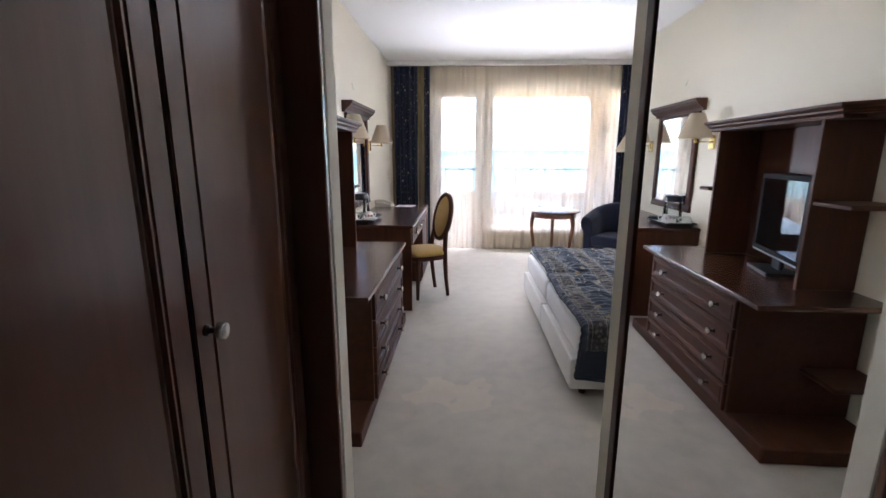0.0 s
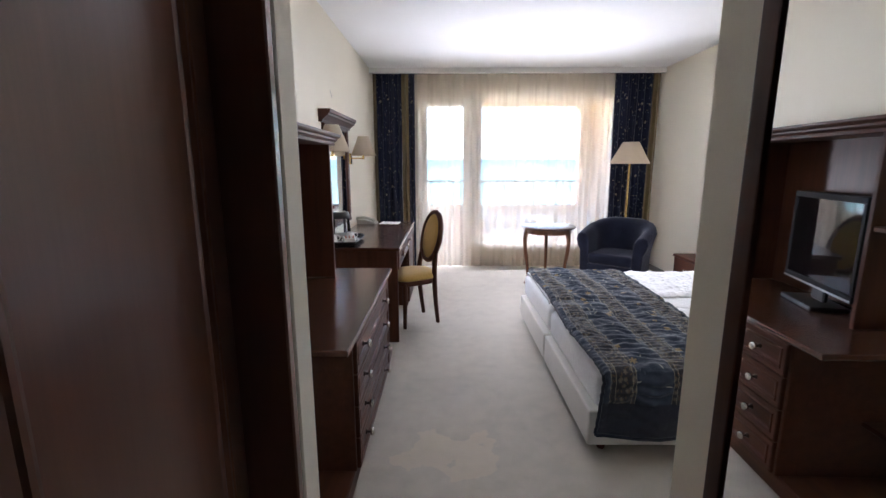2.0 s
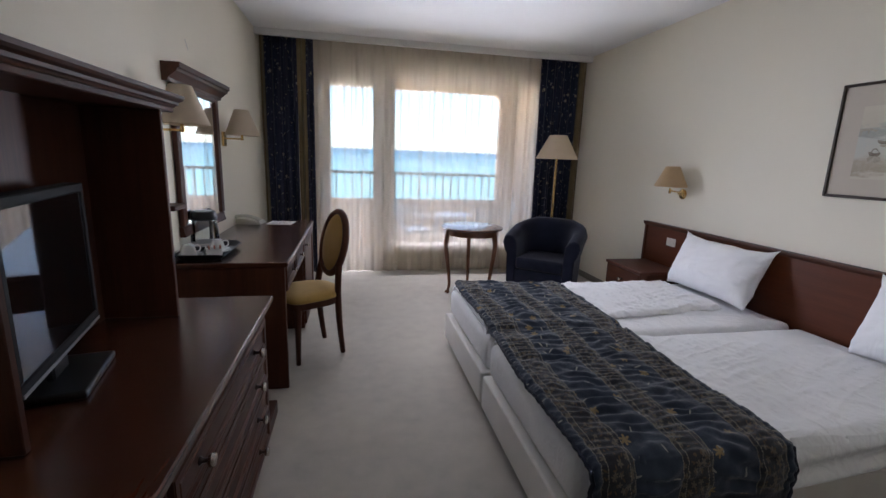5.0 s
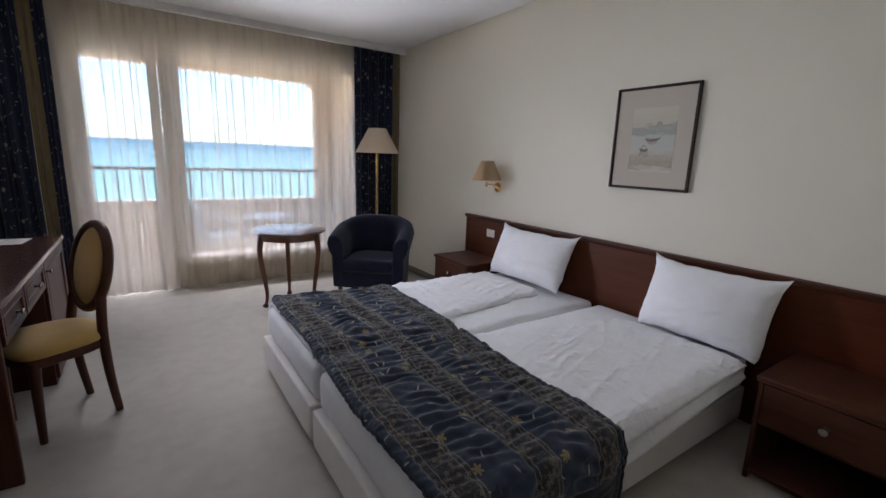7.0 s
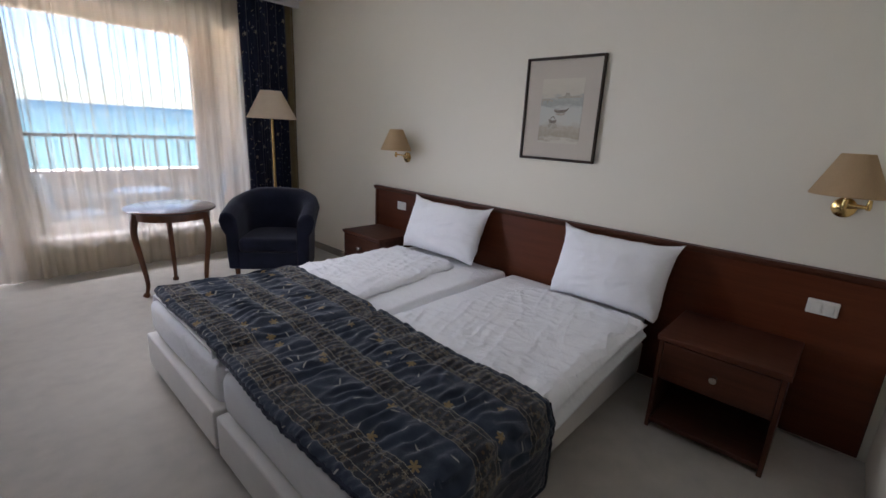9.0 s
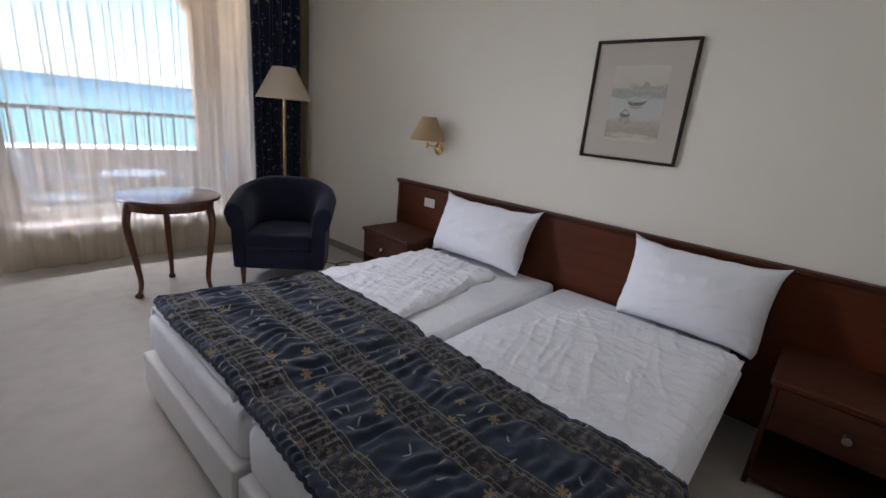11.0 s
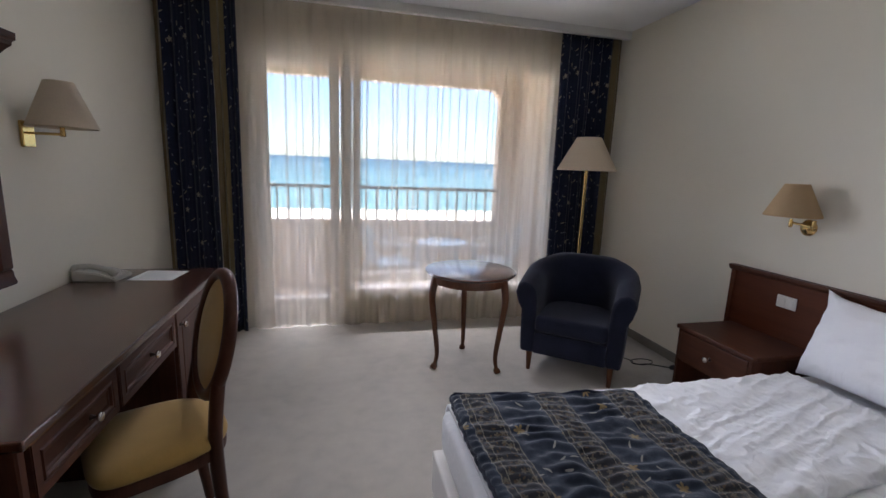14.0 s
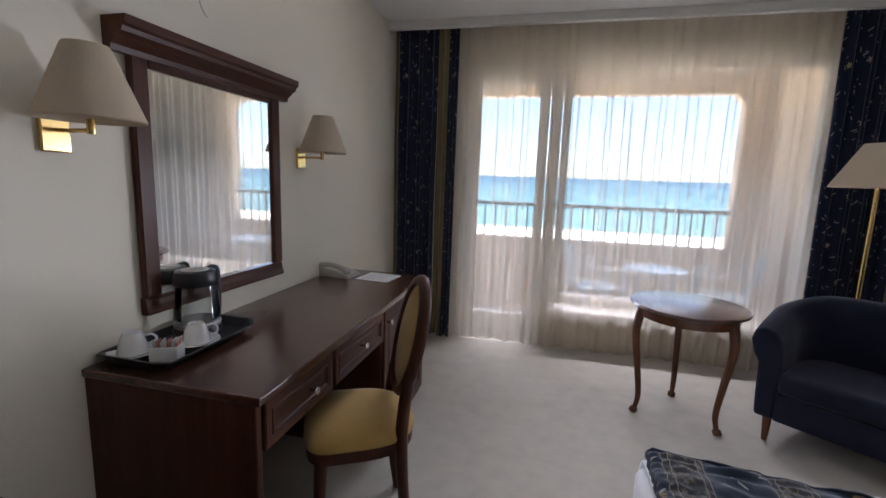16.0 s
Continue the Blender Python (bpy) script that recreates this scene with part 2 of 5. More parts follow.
def shade_material(name, color):
    m = Mat(name, color, rough=0.9, spec=0.1)
    w = m.noise(260, 2, m.coords((1, 1, 0.15)))
    m.base(m.ramp(w, [(0.3, shade(color, 0.93)), (0.7, shade(color, 1.04))]))
    m.bump(w, 0.15, 0.001)
    tr = m.node("BsdfTranslucent")
    tr.inputs[0].default_value = (*color, 1)
    mix = m.node("MixShader")
    mix.inputs[0].default_value = 0.4
    m.link(m.b.outputs[0], mix.inputs[1]), m.link(tr.outputs[0], mix.inputs[2])
    m.link(mix.outputs[0], m.t.nodes["Material Output"].inputs[0])
    return m.m


M["shade"] = shade_material("cream_lamp_shade_cloth", (0.72, 0.62, 0.48))
M["shade_warm"] = shade_material("tan_lamp_shade_cloth", (0.66, 0.49, 0.29))


def sheer_material():
    m = Mat("sheer_voile", (0.85, 0.80, 0.72), 1.0, spec=0.0)
    w = m.noise(1.0, 2, m.coords((500, 500, 60), uv=True))
    m.base(m.ramp(w, [(0.2, (0.74, 0.66, 0.56)), (0.8, (0.86, 0.78, 0.68))]))
    tl, tp = m.node("BsdfTranslucent"), m.node("BsdfTransparent")
    tl.inputs[0].default_value = (0.88, 0.80, 0.70, 1)
    tp.inputs[0].default_value = (1.0, 0.985, 0.965, 1)
    m1, m2 = m.node("MixShader"), m.node("MixShader")
    m1.inputs[0].default_value = 0.60
    m2.inputs[0].default_value = 0.65
    m.link(m.b.outputs[0], m1.inputs[1]), m.link(tl.outputs[0], m1.inputs[2])
    m.link(m1.outputs[0], m2.inputs[1]), m.link(tp.outputs[0], m2.inputs[2])
    m.link(m2.outputs[0], m.t.nodes["Material Output"].inputs[0])
    return m.m


M["sheer"] = sheer_material()


def pane_material(name, tint):
    m = Mat(name, (1, 1, 1), 0.0)
    tp, gl, fr, mix = m.node("BsdfTransparent"), m.node("BsdfGlossy"), m.node("Fresnel"), m.node("MixShader")
    tp.inputs[0].default_value = (*tint, 1)
    gl.inputs["Roughness"].default_value = 0.02
    fr.inputs[0].default_value = 1.45
    m.link(fr.outputs[0], mix.inputs[0]), m.link(tp.outputs[0], mix.inputs[1]), m.link(gl.outputs[0], mix.inputs[2])
    m.link(mix.outputs[0], m.t.nodes["Material Output"].inputs[0])
    return m.m


# Grey tint put into the pane to dim the bright view outside.
M["pane"] = pane_material("dimmed_pane_glass", (0.58, 0.60, 0.60))
M["clear"] = pane_material("clear_jug_glass", (0.97, 0.985, 0.98))


def curtain_material():
    m = Mat("navy_leaf_print_curtain", (0.02, 0.03, 0.08), rough=0.9, sheen=0.2, spec=0.15)
    uv = m.coords(uv=True)
    navy = m.ramp(m.noise(500, 2), [(0.3, (0.009, 0.012, 0.028)), (0.7, (0.017, 0.022, 0.050))])
    c = m.mix(leaf_mask(m, uv, 7.0, 0.018, 0.0045), navy, (0.25, 0.23, 0.17))
    c = m.mix(leaf_mask(m, m.coords((1, 1, 1), True), 11.0, 0.010, 0.004), c, (0.17, 0.19, 0.22))
    c = m.mix(flower_mask(m, uv, 4.2, 0.022, 5, keep=0.45), c, (0.30, 0.26, 0.19))
    m.base(c)
    m.bump(m.noise(420, 2), 0.3, 0.002)
    return m.m


M["curtain"] = curtain_material()
M["lining"] = fabric("gold_olive_curtain_lining", (0.20, 0.15, 0.075), lo=0.85, hi=1.15).m


def runner_material():
    m = Mat("navy_quilted_floral_runner", (0.02, 0.03, 0.07), rough=0.75, sheen=0.25, spec=0.25)
    uv = m.coords(uv=True)
    s = m.node("SeparateXYZ")
    m.link(uv, s.inputs[0])
    u = s.outputs[0]
    weave = m.noise(600, 2)
    c = m.ramp(m.math("ADD", m.math("MULTIPLY", weave, 0.5), m.math("MULTIPLY", m.noise(5, 4), 0.5)),
               [(0.3, (0.012, 0.019, 0.034)), (0.7, (0.025, 0.038, 0.064))])
    c = m.mix(leaf_mask(m, uv, 10.0, 0.016, 0.0034), c, (0.30, 0.29, 0.25))
    c = m.mix(flower_mask(m, uv, 8.0, 0.021, 6, keep=0.50), c, (0.25, 0.175, 0.075))
    band = 0.0
    lines = 0.0
    for a, b in ((0.035, 0.15), (0.325, 0.44), (0.62, 0.735)):
        inside = m.math("MULTIPLY", m.math("GREATER_THAN", u, a), m.math("LESS_THAN", u, b))
        band = m.math("MAXIMUM", band, inside)
        for e in (a, a + 0.018, b - 0.018, b):
            lines = m.math("MAXIMUM", lines, m.math("LESS_THAN", m.math("ABSOLUTE", m.math("SUBTRACT", u, e)), 0.0014))
    bc = m.mix(flower_mask(m, uv, 34.0, 0.0105, 5, 0.85, 0.7), (0.022, 0.023, 0.028), (0.14, 0.118, 0.082))
    bc = m.mix(leaf_mask(m, uv, 42.0, 0.006, 0.0025), bc, (0.10, 0.065, 0.035))
    c = m.mix(band, c, bc)
    dash = m.math("GREATER_THAN", m.math("FRACT", m.math("MULTIPLY", s.outputs[1], 130.0)), 0.30)
    c = m.mix(m.math("MULTIPLY", lines, dash), c, (0.28, 0.255, 0.19))
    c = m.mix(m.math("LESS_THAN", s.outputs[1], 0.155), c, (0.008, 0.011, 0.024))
    m.base(c)
    m.bump(m.math("ADD", m.noise(38, 4), m.math("MULTIPLY", weave, 0.4)), 0.45, 0.006)
    return m.m


M["runner"] = runner_material()


def sea_material():
    m = Mat("turquoise_sea", (0.05, 0.3, 0.36), rough=0.9, spec=0.0)
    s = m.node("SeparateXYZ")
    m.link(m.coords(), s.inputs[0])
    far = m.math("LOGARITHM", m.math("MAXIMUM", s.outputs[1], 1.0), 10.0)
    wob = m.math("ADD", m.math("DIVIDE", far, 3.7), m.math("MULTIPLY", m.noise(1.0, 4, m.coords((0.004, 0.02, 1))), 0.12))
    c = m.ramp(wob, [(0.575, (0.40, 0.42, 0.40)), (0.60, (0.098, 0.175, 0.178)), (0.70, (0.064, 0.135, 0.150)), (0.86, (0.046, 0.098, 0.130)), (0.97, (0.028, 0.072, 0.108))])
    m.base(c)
    return m.m


M["sea"] = sea_material()


def painting_material():
    m = Mat("watercolour_wash", (0.5, 0.5, 0.42), rough=0.85)
    s = m.node("SeparateXYZ")
    m.link(m.coords(), s.inputs[0])
    wob = m.math("MULTIPLY", m.math("SUBTRACT", m.noise(1.0, 5, m.coords((14, 10, 40))), 0.5), 0.12)
    h = m.math("MULTIPLY", m.math("ADD", s.outputs[2], wob), 2.5)
    c = m.ramp(h, [(0.03, (0.60, 0.56, 0.46)), (0.10, (0.34, 0.28, 0.19)), (0.24, (0.40, 0.34, 0.25)), (0.33, (0.52, 0.53, 0.48)), (0.55, (0.50, 0.53, 0.49)), (0.61, (0.28, 0.30, 0.28)), (0.70, (0.34, 0.36, 0.33)), (0.75, (0.56, 0.52, 0.41)), (0.95, (0.62, 0.57, 0.46))])
    m.base(m.mix(m.math("MULTIPLY", m.noise(40, 4), 0.6), c, (0.60, 0.56, 0.47)))
    return m.m


M["painting"] = painting_material()
M["mat_board"] = mottled("pinkish_beige_mat_board", (0.57, 0.51, 0.425), 0.96, 1.03, 4, 250, 0.05, 0.001, rough=0.9).m
M["wash"] = mottled("dark_watercolour", (0.19, 0.165, 0.13), 0.6, 1.7, 30, 90, 0.02, 0.001, rough=0.9).m
M["pale_wash"] = mottled("pale_watercolour", (0.40, 0.36, 0.29), 0.8, 1.3, 30, 90, 0.02, 0.001, rough=0.9).m
M["frame"] = wood("dark_picture_frame", (0.02, 0.012, 0.008), (0.055, 0.035, 0.022), 2).m


# ---- mesh helpers ----
def box(x0, y0, z0, x1, y1, z1, bevel=0.003, bm=None, seg=1):
    """A bevelled box between two corners, added to bm."""
    one = bmesh.new()
    bmesh.ops.create_cube(one, size=1, matrix=Matrix.Translation(((x0 + x1) / 2, (y0 + y1) / 2, (z0 + z1) / 2)) @ Matrix.Diagonal((abs(x1 - x0), abs(y1 - y0), abs(z1 - z0), 1)))
    b = min(bevel, 0.45 * min(abs(x1 - x0), abs(y1 - y0), abs(z1 - z0)))
    if b > 0.0004:
        bmesh.ops.bevel(one, geom=one.edges[:], offset=b, segments=seg, affect="EDGES", profile=0.6)
    return join(bm, one)


def join(bm, one):
    if bm is None:
        return one
    me = bpy.data.meshes.new("join")
    one.to_mesh(me)
    one.free()
    bm.from_mesh(me)
    bpy.data.meshes.remove(me)
    return bm


def lathe(profile, seg=32, at=(0, 0, 0), bm=None, axis="z", squash=1.0):
    """A turned body from (radius, height) pairs."""
    one = bmesh.new()
    rings = []
    for r, h in profile:
        if r < 1e-5:
            rings.append([one.verts.new((0, 0, h))])
        else:
            rings.append([one.verts.new((r * math.cos(2 * math.pi * k / seg), squash * r * math.sin(2 * math.pi * k / seg), h)) for k in range(seg)])
    for a, b in zip(rings, rings[1:]):
        for k in range(seg):
            n = (k + 1) % seg
            if len(a) == 1 and len(b) > 1:
                one.faces.new((a[0], b[n], b[k]))
            elif len(b) == 1 and len(a) > 1:
                one.faces.new((a[k], a[n], b[0]))
            elif len(a) > 1:
                one.faces.new((a[k], a[n], b[n], b[k]))
    turn = {"z": Matrix(), "x": Matrix.Rotation(math.pi / 2, 4, "Y"), "-x": Matrix.Rotation(-math.pi / 2, 4, "Y"), "y": Matrix.Rotation(-math.pi / 2, 4, "X"), "-y": Matrix.Rotation(math.pi / 2, 4, "X")}[axis]
    bmesh.ops.transform(one, matrix=Matrix.Translation(at) @ turn, verts=one.verts[:])
    bmesh.ops.recalc_face_normals(one, faces=one.faces[:])
    return join(bm, one)


def tube(points, radii, seg=10, bm=None, flat=1.0):
    """A limb swept along points, with a radius at each."""
    one = bmesh.new()
    pts = [Vector(p) for p in points]
    if isinstance(radii, (int, float)):
        radii = [radii] * len(pts)
    rings = []
    side = None
    for i, p in enumerate(pts):
        way = (pts[min(i + 1, len(pts) - 1)] - pts[max(i - 1, 0)]).normalized()
        if side is None:
            side = way.orthogonal().normalized()
        side = (side - way * side.dot(way)).normalized()
        up = way.cross(side)
        rings.append([one.verts.new(p + (side * math.cos(2 * math.pi * k / seg) + up * flat * math.sin(2 * math.pi * k / seg)) * radii[i]) for k in range(seg)])
    for a, b in zip(rings, rings[1:]):
        for k in range(seg):
            one.faces.new((a[k], a[(k + 1) % seg], b[(k + 1) % seg], b[k]))
    one.faces.new(rings[0][::-1]), one.faces.new(rings[-1])
    bmesh.ops.recalc_face_normals(one, faces=one.faces[:])
    return join(bm, one)


def smooth_path(pts, n=6):
    """More points along a Catmull-Rom curve through pts."""
    p = [Vector(q) for q in pts]
    out = []
    for i in range(len(p) - 1):
        a, b, c, d = p[max(i - 1, 0)], p[i], p[i + 1], p[min(i + 2, len(p) - 1)]
        for k in range(n):
            t = k / n
            out.append(0.5 * ((2 * b) + (c - a) * t + (2 * a - 5 * b + 4 * c - d) * t * t + (3 * b - a - 3 * c + d) * t ** 3))
    return out + [p[-1]]


def moulding(profile, a, b, bm=None):
    """A straight moulding: (out, up) profile swept from a to b along y, out towards +x of the plan."""
    one = bmesh.new()
    rows = [[one.verts.new((p[0] + o, p[1], p[2] + u)) for o, u in profile] for p in (a, b)]
    n = len(profile)
    for k in range(n):
        one.faces.new((rows[0][k], rows[0][(k + 1) % n], rows[1][(k + 1) % n], rows[1][k]))
    one.faces.new(rows[0][::-1]), one.faces.new(rows[1])
    bmesh.ops.recalc_face_normals(one, faces=one.faces[:])
    return join(bm, one)


def sheet(fn, nu, nv, su, sv, bm=None):
    """A cloth: fn(u, v) in 0..1 gives the place; UVs run su by sv metres."""
    one = bmesh.new()
    uv = one.loops.layers.uv.new("UVMap")
    vs = [[one.verts.new(fn(i / nu, j / nv)) for j in range(nv + 1)] for i in range(nu + 1)]
    for i in range(nu):
        for j in range(nv):
            f = one.faces.new((vs[i][j], vs[i + 1][j], vs[i + 1][j + 1], vs[i][j + 1]))
            for loop, (a, b) in zip(f.loops, ((i, j), (i + 1, j), (i + 1, j + 1), (i, j + 1))):
                loop[uv].uv = (a / nu * su, b / nv * sv)
    return join(bm, one)


def part(name, bm, material, parent=None, label="", smooth=False, at=None):
    me = bpy.data.meshes.new(name)
    bm.to_mesh(me)
    bm.free()
    me.materials.append(material)
    if smooth:
        me.polygons.foreach_set("use_smooth", [True] * len(me.polygons))
        me.set_sharp_from_angle(angle=radians(smooth if smooth is not True else 40))
    ob = new(name, me)
    if parent is not None:
        ob.parent = parent
    if at is not None:
        ob.location = at
    return tagged(ob, label)


def thing(name, at, label, category, group="", turn=0.0):
    ob = new(name)
    ob.empty_display_size = 0.1
    ob.matrix_basis = pose(*at, 0, 0, turn)
    return tagged(ob, label, category, group)


def setting(name, bm, material, label="", smooth=False):
    return tagged(part(name, bm, material, None, label, smooth), label, "", "", "structure")


# ---- the shell of the room ----
WEST, EAST, SOUTH, NORTH, TOP = -0.945, 2.90, 1.565, 6.95, 2.67
setting("floor", box(-1.1, -1.35, -0.2, 3.05, 7.15, 0.0, 0), M["carpet"], "beige cut-pile carpet with faint stains and a paler patch")
setting("ceiling", box(-1.1, SOUTH - 0.1, TOP, 3.05, 7.15, TOP + 0.2, 0), M["ceiling"], "plain white painted ceiling")
setting("wall_west", box(WEST - 0.15, -1.35, 0, WEST, 7.15, TOP, 0), M["wall"], "cream painted wall behind the desk")
setting("wall_east", box(EAST, SOUTH - 0.1, 0, EAST + 0.15, 7.15, TOP, 0), M["wall"], "cream painted wall behind the beds")
setting("wall_south_1", box(WEST, 1.47, 0, -0.258, SOUTH, TOP, 0.004), M["wall"], "cream partition end beside the wardrobe")
setting("wall_south_2", box(0.583, 1.445, 0, EAST, SOUTH, TOP, 0), M["wall"], "cream partition towards the bathroom")
setting("wall_hall", box(0.583, -1.35, 0, 0.70, 1.445, 2.3, 0), M["wall"], "cream wall of the entrance passage")
setting("wall_entry", box(WEST, -1.35, 0, 0.583, -1.2, 2.3, 0), M["wall"], "cream wall at the entrance")
setting("ceiling_hall", box(WEST, -1.2, 2.3, 0.583, 1.47, 2.4, 0), M["ceiling"], "lowered white ceiling of the passage")
# Out of view, added to close a gap where sun leaked in.
setting("wall_gap_block", box(-0.258, 1.47, 2.3, 0.583, SOUTH, TOP, 0.004), M["wall"], "unseen cream filler that blocks sun above the passage")
setting("baseboard_east", box(EAST - 0.012, 5.26, 0, EAST, NORTH, 0.075, 0.003), M["skirting"], "grey-beige skirting strip")
setting("baseboard_west", box(WEST, 5.72, 0, WEST + 0.012, NORTH, 0.075, 0.003), M["skirting"], "grey-beige skirting strip")
# window wall: pieces round one wide opening
OL, OR, OT, SILL, MULL = -0.40, 2.48, 2.40, 0.33, 0.46
setting("wall_north_1", box(WEST, NORTH, 0, OL, 7.15, TOP, 0), M["wall"], "cream wall beside the balcony door")
setting("wall_north_2", box(OR, NORTH, 0, EAST, 7.15, TOP, 0), M["wall"], "cream wall beside the window")
setting("wall_north_3", box(OL, NORTH, OT, OR, 7.15, TOP, 0), M["wall"], "cream lintel above the window")
setting("wall_north_4", box(MULL, NORTH, 0, OR, 7.15, SILL - 0.03, 0), M["wall"], "low cream wall below the window")
pel = moulding([(0, 0), (0, 0.065), (-0.03, 0.065), (-0.03, 0.012), (-0.05, 0.0)], (0, 0, 0), (0, EAST - WEST, 0))
bmesh.ops.transform(pel, matrix=Matrix.Translation((EAST, 6.62, 2.606)) @ Matrix.Rotation(math.pi / 2, 4, "Z") @ Matrix.Diagonal((-1, 1, 1, 1)), verts=pel.verts[:])
bmesh.ops.recalc_face_normals(pel, faces=pel.faces[:])
setting("trim_pelmet", pel, M["trim"], "white curtain pelmet moulding under the ceiling")

# window and balcony door
win = setting("window_1", box(MULL - 0.01, NORTH - 0.14, SILL - 0.028, OR - 0.005, NORTH + 0.06, SILL, 0.006), M["pvc"], "wide fixed window with a white inner sill")
fr = box(MULL + 0.03, NORTH + 0.062, SILL + 0.002, MULL + 0.10, NORTH + 0.13, OT, 0.006)
box(OR - 0.09, NORTH + 0.062, SILL + 0.002, OR - 0.002, NORTH + 0.13, OT, 0.006, fr)
box(MULL + 0.102, NORTH + 0.064, SILL + 0.002, OR - 0.092, NORTH + 0.128, SILL + 0.10, 0.006, fr)
box(MULL + 0.102, NORTH + 0.064, OT - 0.06, OR - 0.092, NORTH + 0.128, OT, 0.006, fr)
part("window_frame", fr, M["pvc"], win)
pane = part("pane", box(MULL + 0.09, NORTH + 0.09, SILL + 0.09, OR - 0.08, NORTH + 0.10, OT - 0.05, 0), M["pane"], win)
pane.visible_shadow = False
door = setting("door_1", box(OL + 0.002, NORTH + 0.03, 0.002, OL + 0.08, NORTH + 0.14, OT, 0.006), M["pvc"], "glazed balcony door with beige-white frame, closed")
fr = box(MULL - 0.075, NORTH + 0.05, 0.002, MULL + 0.026, NORTH + 0.14, OT, 0.006)
box(OL + 0.082, NORTH + 0.032, OT - 0.07, MULL - 0.077, NORTH + 0.138, OT, 0.006, fr)
box(OL + 0.082, NORTH + 0.032, 0.002, MULL - 0.077, NORTH + 0.138, 0.05, 0.006, fr)
part("door_frame", fr, M["pvc"], door)
lf = box(OL + 0.084, NORTH + 0.05, 0.052, OL + 0.19, NORTH + 0.12, OT - 0.072, 0.006)
box(MULL - 0.165, NORTH + 0.05, 0.052, MULL - 0.079, NORTH + 0.12, OT - 0.072, 0.006, lf)
box(OL + 0.192, NORTH + 0.052, 0.052, MULL - 0.167, NORTH + 0.118, 0.21, 0.006, lf)
box(OL + 0.192, NORTH + 0.052, OT - 0.16, MULL - 0.167, NORTH + 0.118, OT - 0.072, 0.006, lf)
leaf = part("door_leaf", lf, M["pvc"], door)
hd = box(MULL - 0.135, NORTH + 0.02, 1.02, MULL - 0.11, NORTH + 0.049, 1.16, 0.005)
tube([(MULL - 0.122, NORTH + 0.03, 1.12), (MULL - 0.122, NORTH + 0.0, 1.12), (MULL - 0.122, NORTH + 0.0, 1.02)], 0.008, 8, hd)
part("door_handle", hd, M["plastic"], door)
pane = part("pane", box(OL + 0.18, NORTH + 0.08, 0.2, MULL - 0.155, NORTH + 0.09, OT - 0.15, 0), M["pane"], door)
pane.visible_shadow = False

# ---- balcony and the view ----
# Both walls are out of view, added to stop stray sun reaching the balcony.
setting("wall_sun_block_1", box(-3.4, 6.96, -0.2, -1.085, 7.148, 3.4, 0), M["peach"], "unseen peach wall that keeps sun off the balcony")
setting("wall_sun_block_2", box(3.055, 6.96, -0.2, 3.4, 7.148, 3.4, 0), M["peach"], "unseen peach wall that keeps sun off the balcony")
setting("balcony_floor", box(-1.6, 7.15, -0.2, 3.4, 8.56, 0.0, 0), M["tile"], "pale terracotta balcony floor")
setting("balcony_ceiling", box(-1.6, 7.15, 2.78, 3.4, 8.56, 2.95, 0), M["peach"], "peach balcony ceiling")
setting("balcony_wall_1", box(-1.6, 7.15, 0, -1.45, 8.56, 2.78, 0), M["peach"], "peach balcony side wall")
setting("balcony_wall_2", box(2.62, 7.15, 0, 2.78, 8.40, 2.78, 0), M["peach"], "peach balcony side wall")
setting("balcony_parapet", box(-1.45, 8.40, 0, 2.78, 8.56, 0.75, 0.015), M["peach"], "peach plastered balcony parapet")
lint = box(-1.45, 8.40, 2.41, 2.78, 8.56, 2.78, 0.01)
setting("balcony_lintel", lint, M["peach"], "peach beam over the balcony opening")
col = box(2.37, 8.402, 0.75, 2.78, 8.558, 2.41, 0.012)
w = bmesh.new()
tri = [(2.37, 2.29), (2.37, 2.41), (2.28, 2.41)]
va = [[w.verts.new((x, y, z)) for x, z in tri] for y in (8.404, 8.556)]
w.faces.new(va[0]), w.faces.new(va[1][::-1])
for k in range(3):
    w.faces.new((va[0][k], va[1][k], va[1][(k + 1) % 3], va[0][(k + 1) % 3]))
bmesh.ops.recalc_face_normals(w, faces=w.faces[:])
setting("balcony_column", join(col, w), M["peach"], "peach column with a small corbel")
rail = thing("balcony_railing", (0, 8.48, 0.75), "brown metal balcony railing with upright bars", "railing")
part("handrail", box(-1.45, -0.022, 0.385, 2.37, 0.022, 0.425, 0.008), M["rail"], rail)
bar = None
for k in range(29):
    b = part("bar", box(-0.009, -0.009, 0.0, 0.009, 0.009, 0.386, 0.002), M["rail"], rail) if bar is None else bar.copy()
    if bar is not None:
        scene.collection.objects.link(b)
    bar = bar or b
    b.location = (-1.38 + 0.13 * k, 0, 0)
setting("ground", box(-600, 9.5, -12.5, 600, 150, -12.0, 0), M["sand"], "pale sandy beach far below")
g = bmesh.new()
for a, b, c in ((-700, 142, -11.9), (700, 142, -11.9), (4200, 4600, 74), (-4200, 4600, 74)):
    g.verts.new((a, b, c))
g.verts.ensure_lookup_table()
g.faces.new(g.verts[:])
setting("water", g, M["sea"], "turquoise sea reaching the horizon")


# ---- curtains ----
def folds(x, seedv, amp, wave):
    return amp * (math.sin(x * wave + seedv) + 0.45 * math.sin(x * wave * 2.3 + seedv * 2.1) + 0.3 * math.sin(x * wave * 0.37 + seedv))


# pinched pleats: centre and half width of each doubled fold
pick = random.Random(5)
PLEATS = [(-0.38 + 0.078 * k + pick.uniform(-0.030, 0.030), pick.uniform(0.015, 0.032)) for k in range(36)]


